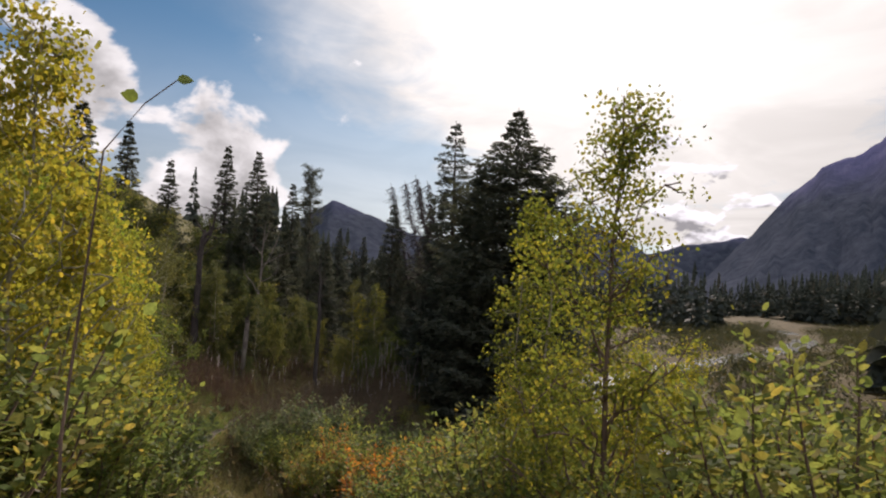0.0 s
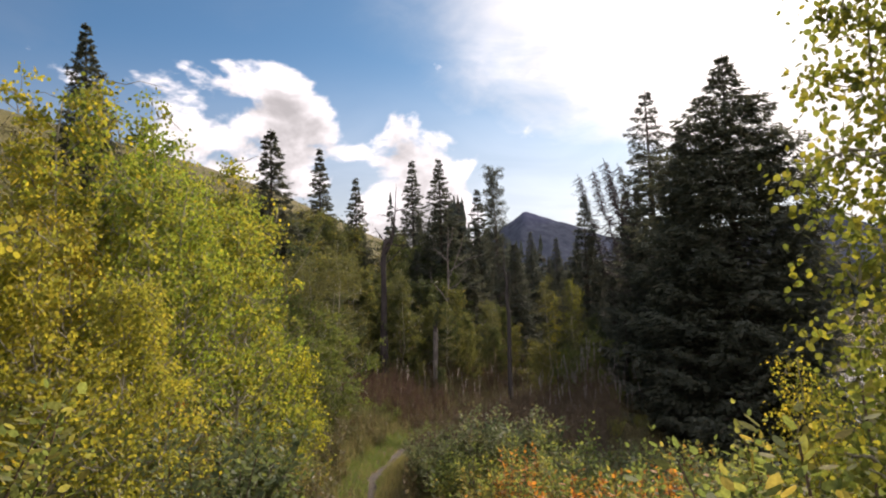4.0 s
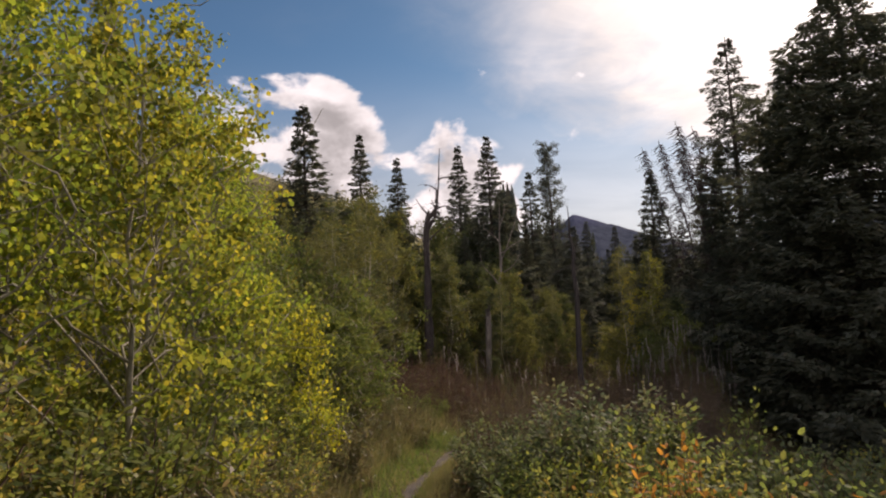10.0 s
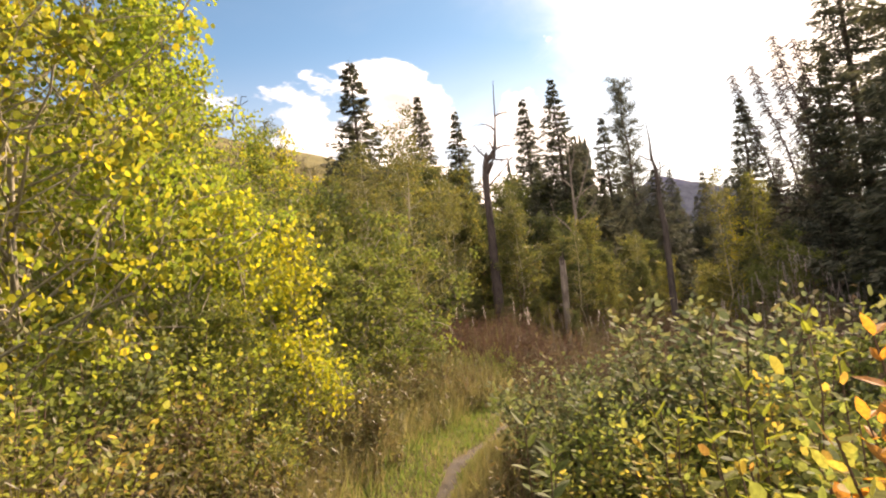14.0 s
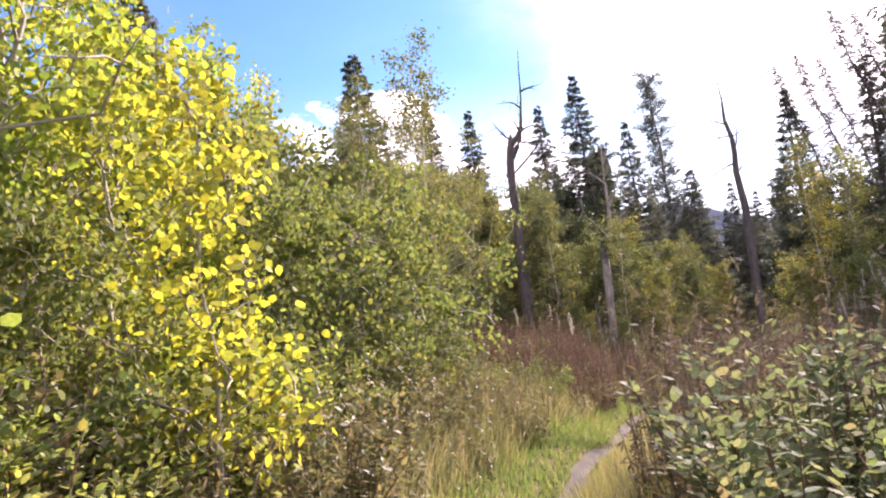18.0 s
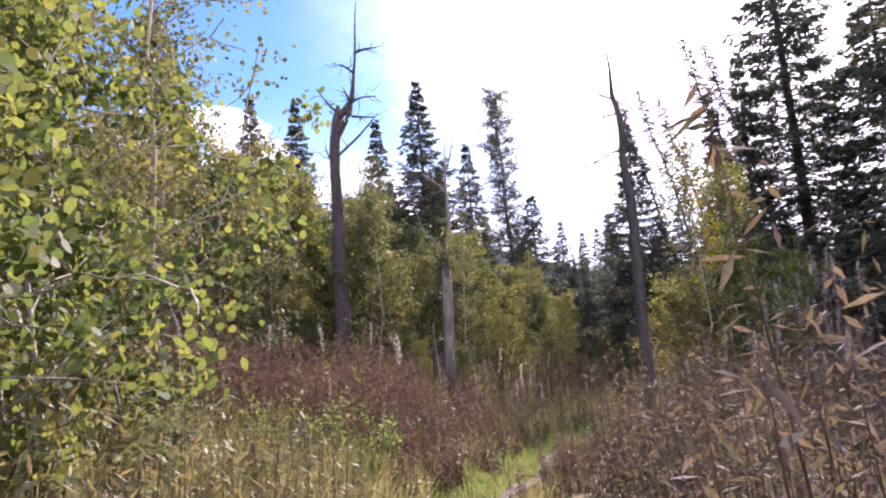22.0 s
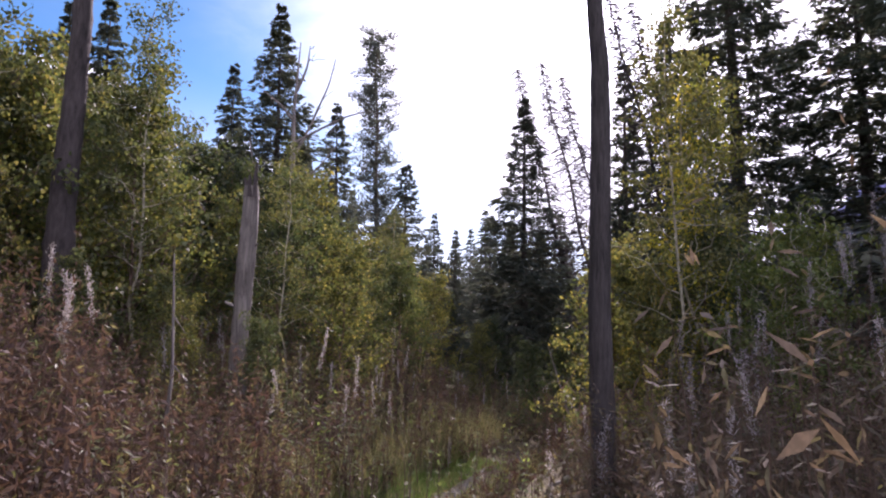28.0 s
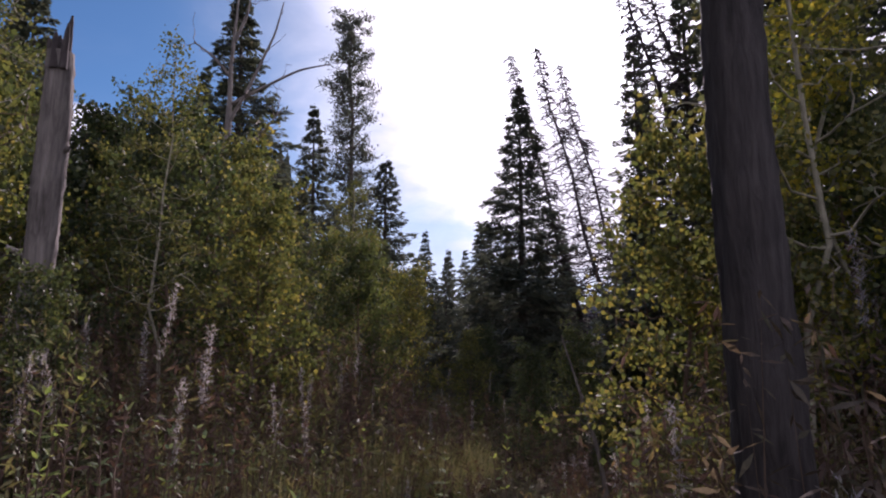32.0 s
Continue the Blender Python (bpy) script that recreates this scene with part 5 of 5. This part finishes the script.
grass("tall_grass", "tall dry grass and weeds along the trail", 60000, 21, 0.5, 21, -3.2, 2.2, 0.5, M_GRASS, lambda x, y: np.abs(x - trail_x(y) + 0.25) > 0.5)
grass("trail_grass", "short bright green grass on the trail edge", 90000, 22, 9, 34, -1.9, 0.5, 0.3, M_TURF, lambda x, y: (np.abs(x - trail_x(y) - 0.14 - 0.06 * np.sin(y * 2.1)) > 0.11) & (np.abs(x - trail_x(y) + 0.16) < 0.55), 1.9)
grass("trail_grass", "dry grass creeping over the trail edges", 60000, 26, 9, 37, -2.4, 0.9, 0.55, M_GRASS, lambda x, y: (np.abs(x - trail_x(y) + 0.1) > 0.38) & (x - trail_x(y) < 0.55) & (x - trail_x(y) > -1.3), 1.2)
grass("tall_grass", "straw-coloured dry grass beside the trail", 16000, 33, 16.5, 25.5, -3.4, -0.9, 0.62, M_GRASS, lambda x, y: np.abs(x - trail_x(y) + 0.1) > 0.45)
grass("meadow_grass", "dry meadow grass between the bushes", 12000, 23, 20, 60, -14, 16, 0.42, M_GRASS, away)


# ---- single leafy stems close to the trail, leaf by leaf ----


def blade(name, L, W, mat):
    """One leaf: a folded, pointed blade lying along +x."""
    bm = bmesh.new()
    mid = [bm.verts.new((L * f, 0, -0.10 * L * f * f)) for f in (0, 0.3, 0.65, 1.0)]
    for sg in (-1, 1):
        e = [bm.verts.new((L * f, sg * W * w, 0.10 * W - 0.10 * L * f * f)) for f, w in ((0.12, 0.28), (0.36, 0.5), (0.68, 0.36))]
        for q in ((mid[0], e[0], e[1], mid[1]), (mid[1], e[1], e[2], mid[2]), (mid[2], e[2], mid[3])):
            bm.faces.new(q if sg < 0 else q[::-1])
    me = bpy.data.meshes.new(name)
    bm.to_mesh(me)
    bm.free()
    me.materials.append(mat)
    return me


def hero_plant(label, x, y, H, stems, pairs, mat, L, seed):
    rr = random.Random(seed)
    t = thing("leafy_plant", label, "plant", "plants beside the trail")
    sizes = [blade("leaf_blade", L * k, L * k * 0.41, mat) for k in (0.75, 1.0, 1.2)]
    for k in range(stems):
        az, h = rr.uniform(0, 6.28), H * rr.uniform(0.75, 1.05)
        r = 0.16 * rr.random() + 0.04 * k
        top = (math.cos(az) * r, math.sin(az) * r, h)
        ln = bend((top[0] * 0.3, top[1] * 0.3, -0.1), top, 6, 0, 0.012)
        stem = part("stem", tube_mesh("plant_stem", [(ln, np.linspace(0.008, 0.003, 6))], M_TWIG, 5), t)
        for j in range(pairs):
            f = 0.35 + 0.65 * j / (pairs - 1)
            p = [float(np.interp(f * 5, np.arange(6), ln[:, i])) for i in range(3)]
            a = j * 137.5 + rr.uniform(-20, 20)
            for q in range(2):
                lf = part("leaf", rr.choice(sizes), stem)
                lf.matrix_basis = pose(p[0], p[1], p[2], rr.uniform(-25, 25), rr.uniform(-45, 5) - 20 * (f > 0.9), a + 180 * q)
    z = float(height(x, y))
    t.matrix_basis = pose(x, y, z, 0, 0, rr.uniform(0, 360))
    return t


hero_plant("bushy plant with pointed orange autumn leaves", -1.92, 12.05, 1.72, 10, 18, M_ORANGE, 0.078, 1)
hero_plant("bushy plant with orange and rust leaves", -1.65, 12.35, 1.6, 7, 16, M_ORANGE, 0.078, 2)
hero_plant("tall leafy stems with fresh yellow-green leaves", -3.45, 13.2, 1.15, 3, 9, M_GREEN, 0.10, 3)
for x, y, h, n, seed in ((-2.45, 12.9, 1.5, 5, 61), (-2.1, 13.25, 1.6, 5, 62), (-2.9, 13.5, 1.3, 5, 63), (-2.6, 14.0, 1.4, 4, 64), (-1.85, 12.75, 1.35, 4, 65), (-3.15, 14.4, 1.15, 5, 66), (-2.2, 12.4, 1.2, 4, 67)):
    hero_plant("tall leafy stems with pointed yellow-green leaves", x, y, h, n, 13, M_SAPLING, 0.08, seed)
hero_plant("leafy stems with yellowing pointed leaves", -1.4, 11.3, 1.35, 3, 9, M_SHRUB, 0.085, 4)
hero_plant("leafy stems with dull reddish leaves", -0.3, 8.6, 1.5, 3, 9, M_ORANGE, 0.08, 5)
hero_plant("leafy green stems at the trail's edge", -4.5, 16.0, 1.2, 6, 14, M_GREY, 0.068, 6)
hero_plant("leafy stems with dull green leaves", -3.8, 16.4, 1.1, 5, 13, M_GREY, 0.07, 7)

sprig = random.Random(77)
for k in range(14):
    y = sprig.uniform(19.5, 27.5)
    d = sprig.choice((-1, 1)) * sprig.uniform(0.75, 2.2)
    hero_plant("small leafy weed with yellow-green pointed leaves", PX(y) + d, y, sprig.uniform(0.45, 0.8), 2, 7, M_SHRUB, 0.06, 30 + k)
for k in range(34):
    y = sprig.uniform(28.3, 31.0) if k < 20 else sprig.uniform(20.5, 26.5)
    x = sprig.uniform(-8.4, -4.4) if k < 20 else PX(y) + sprig.choice((-1, 1)) * sprig.uniform(0.8, 1.9)
    hero_plant("dry leafy weed with drooping brown and olive leaves", x, y, sprig.uniform(0.6, 1.0), 2, 9, M_WEED if k % 2 else M_FIREWEED, 0.045, 60 + k)
for k in range(24):
    y = sprig.uniform(28.8, 31.6)
    hero_plant("leafy weed with dull green and greyish leaves", sprig.uniform(-8.6, -4.6), y, sprig.uniform(0.7, 1.1), 2, 10, M_GREY if k % 3 else M_SHRUB, 0.05, 120 + k)
for k in range(16):
    y = sprig.uniform(19.8, 27.2)
    hero_plant("leafy weed with dull green and greyish leaves", PX(y) + sprig.uniform(0.6, 1.7), y, sprig.uniform(0.6, 1.0), 2, 10, M_GREY, 0.05, 160 + k)


def aspen_twig():
    """A thin aspen shoot with two last leaves."""
    t = thing("leafy_plant", "thin aspen shoot bearing two last dark green leaves", "plant")
    z = float(height(-0.95, 1.75))
    ln = np.array([[-0.95, 1.75, z], [-1.02, 1.80, 0.9], [-1.0, 1.86, 1.70], [-0.92, 1.92, 1.86], [-0.85, 1.97, 1.95]])
    stem = part("stem", tube_mesh("shoot", [(ln, [0.006, 0.005, 0.003, 0.002, 0.002])], M_TWIG, 5), t)
    me = blade("round_blade", 0.05, 0.045, M_GREEN)
    for p, az in (((-0.85, 1.97, 1.95), 20), ((-0.93, 1.90, 1.87), 200)):
        lf = part("leaf", me, stem)
        lf.matrix_basis = pose(*p, 60, -10, az)
    return t


aspen_twig()


def dead_branch(label, x, y, pts, r0, mat):
    """A dead stick stuck in the weeds, with a couple of stubs."""
    t = thing("dead_branch", label, "branch", "dead sticks")
    p = np.array(pts, float)
    part("stick", crooked("stick", p, np.linspace(r0, r0 * 0.3, len(p)), mat, 6, 0.08, 0.08), t)
    for k in range(2):
        q = p[1] + (p[-1] - p[1]) * R.uniform(0.1, 0.8)
        part("stub", tube_mesh("stub", [(np.array([q, q + R.normal(0, 0.12, 3)]), [r0 * 0.4, r0 * 0.15])], mat, 4), t)
    t.matrix_basis = pose(x, y, float(height(x, y)))
    return t


dead_branch("pale dead stick leaning in the weeds", -5.0, 34.6, [(0.3, 0, -0.1), (0.15, 0, 0.8), (-0.05, 0, 1.5), (-0.2, 0, 2.0)], 0.03, M_DEAD)
dead_branch("broken dead stem standing in the fireweed", -9.0, 28.6, [(0, 0, -0.1), (0.1, 0, 0.9), (0.05, 0, 1.9)], 0.022, M_DEAD)
dead_branch("bent dry stem arching over the weeds", -7.9, 24.4, [(-0.3, 0, -0.05), (-0.1, 0.05, 0.45), (0.2, 0.1, 0.5), (0.55, 0.1, 0.2)], 0.007, M_DEAD)
dead_branch("bent dry stem arching over the weeds", -8.3, 24.9, [(-0.2, 0, -0.05), (-0.1, 0.05, 0.6), (0.1, 0.1, 0.75), (0.4, 0.1, 0.55)], 0.007, M_DEAD)
dead_branch("grey fallen branch lying in the weeds", -5.2, 30.4, [(-0.5, 0, 0.25), (0.0, 0.1, 0.35), (0.6, 0.2, 0.5)], 0.02, M_DEAD)
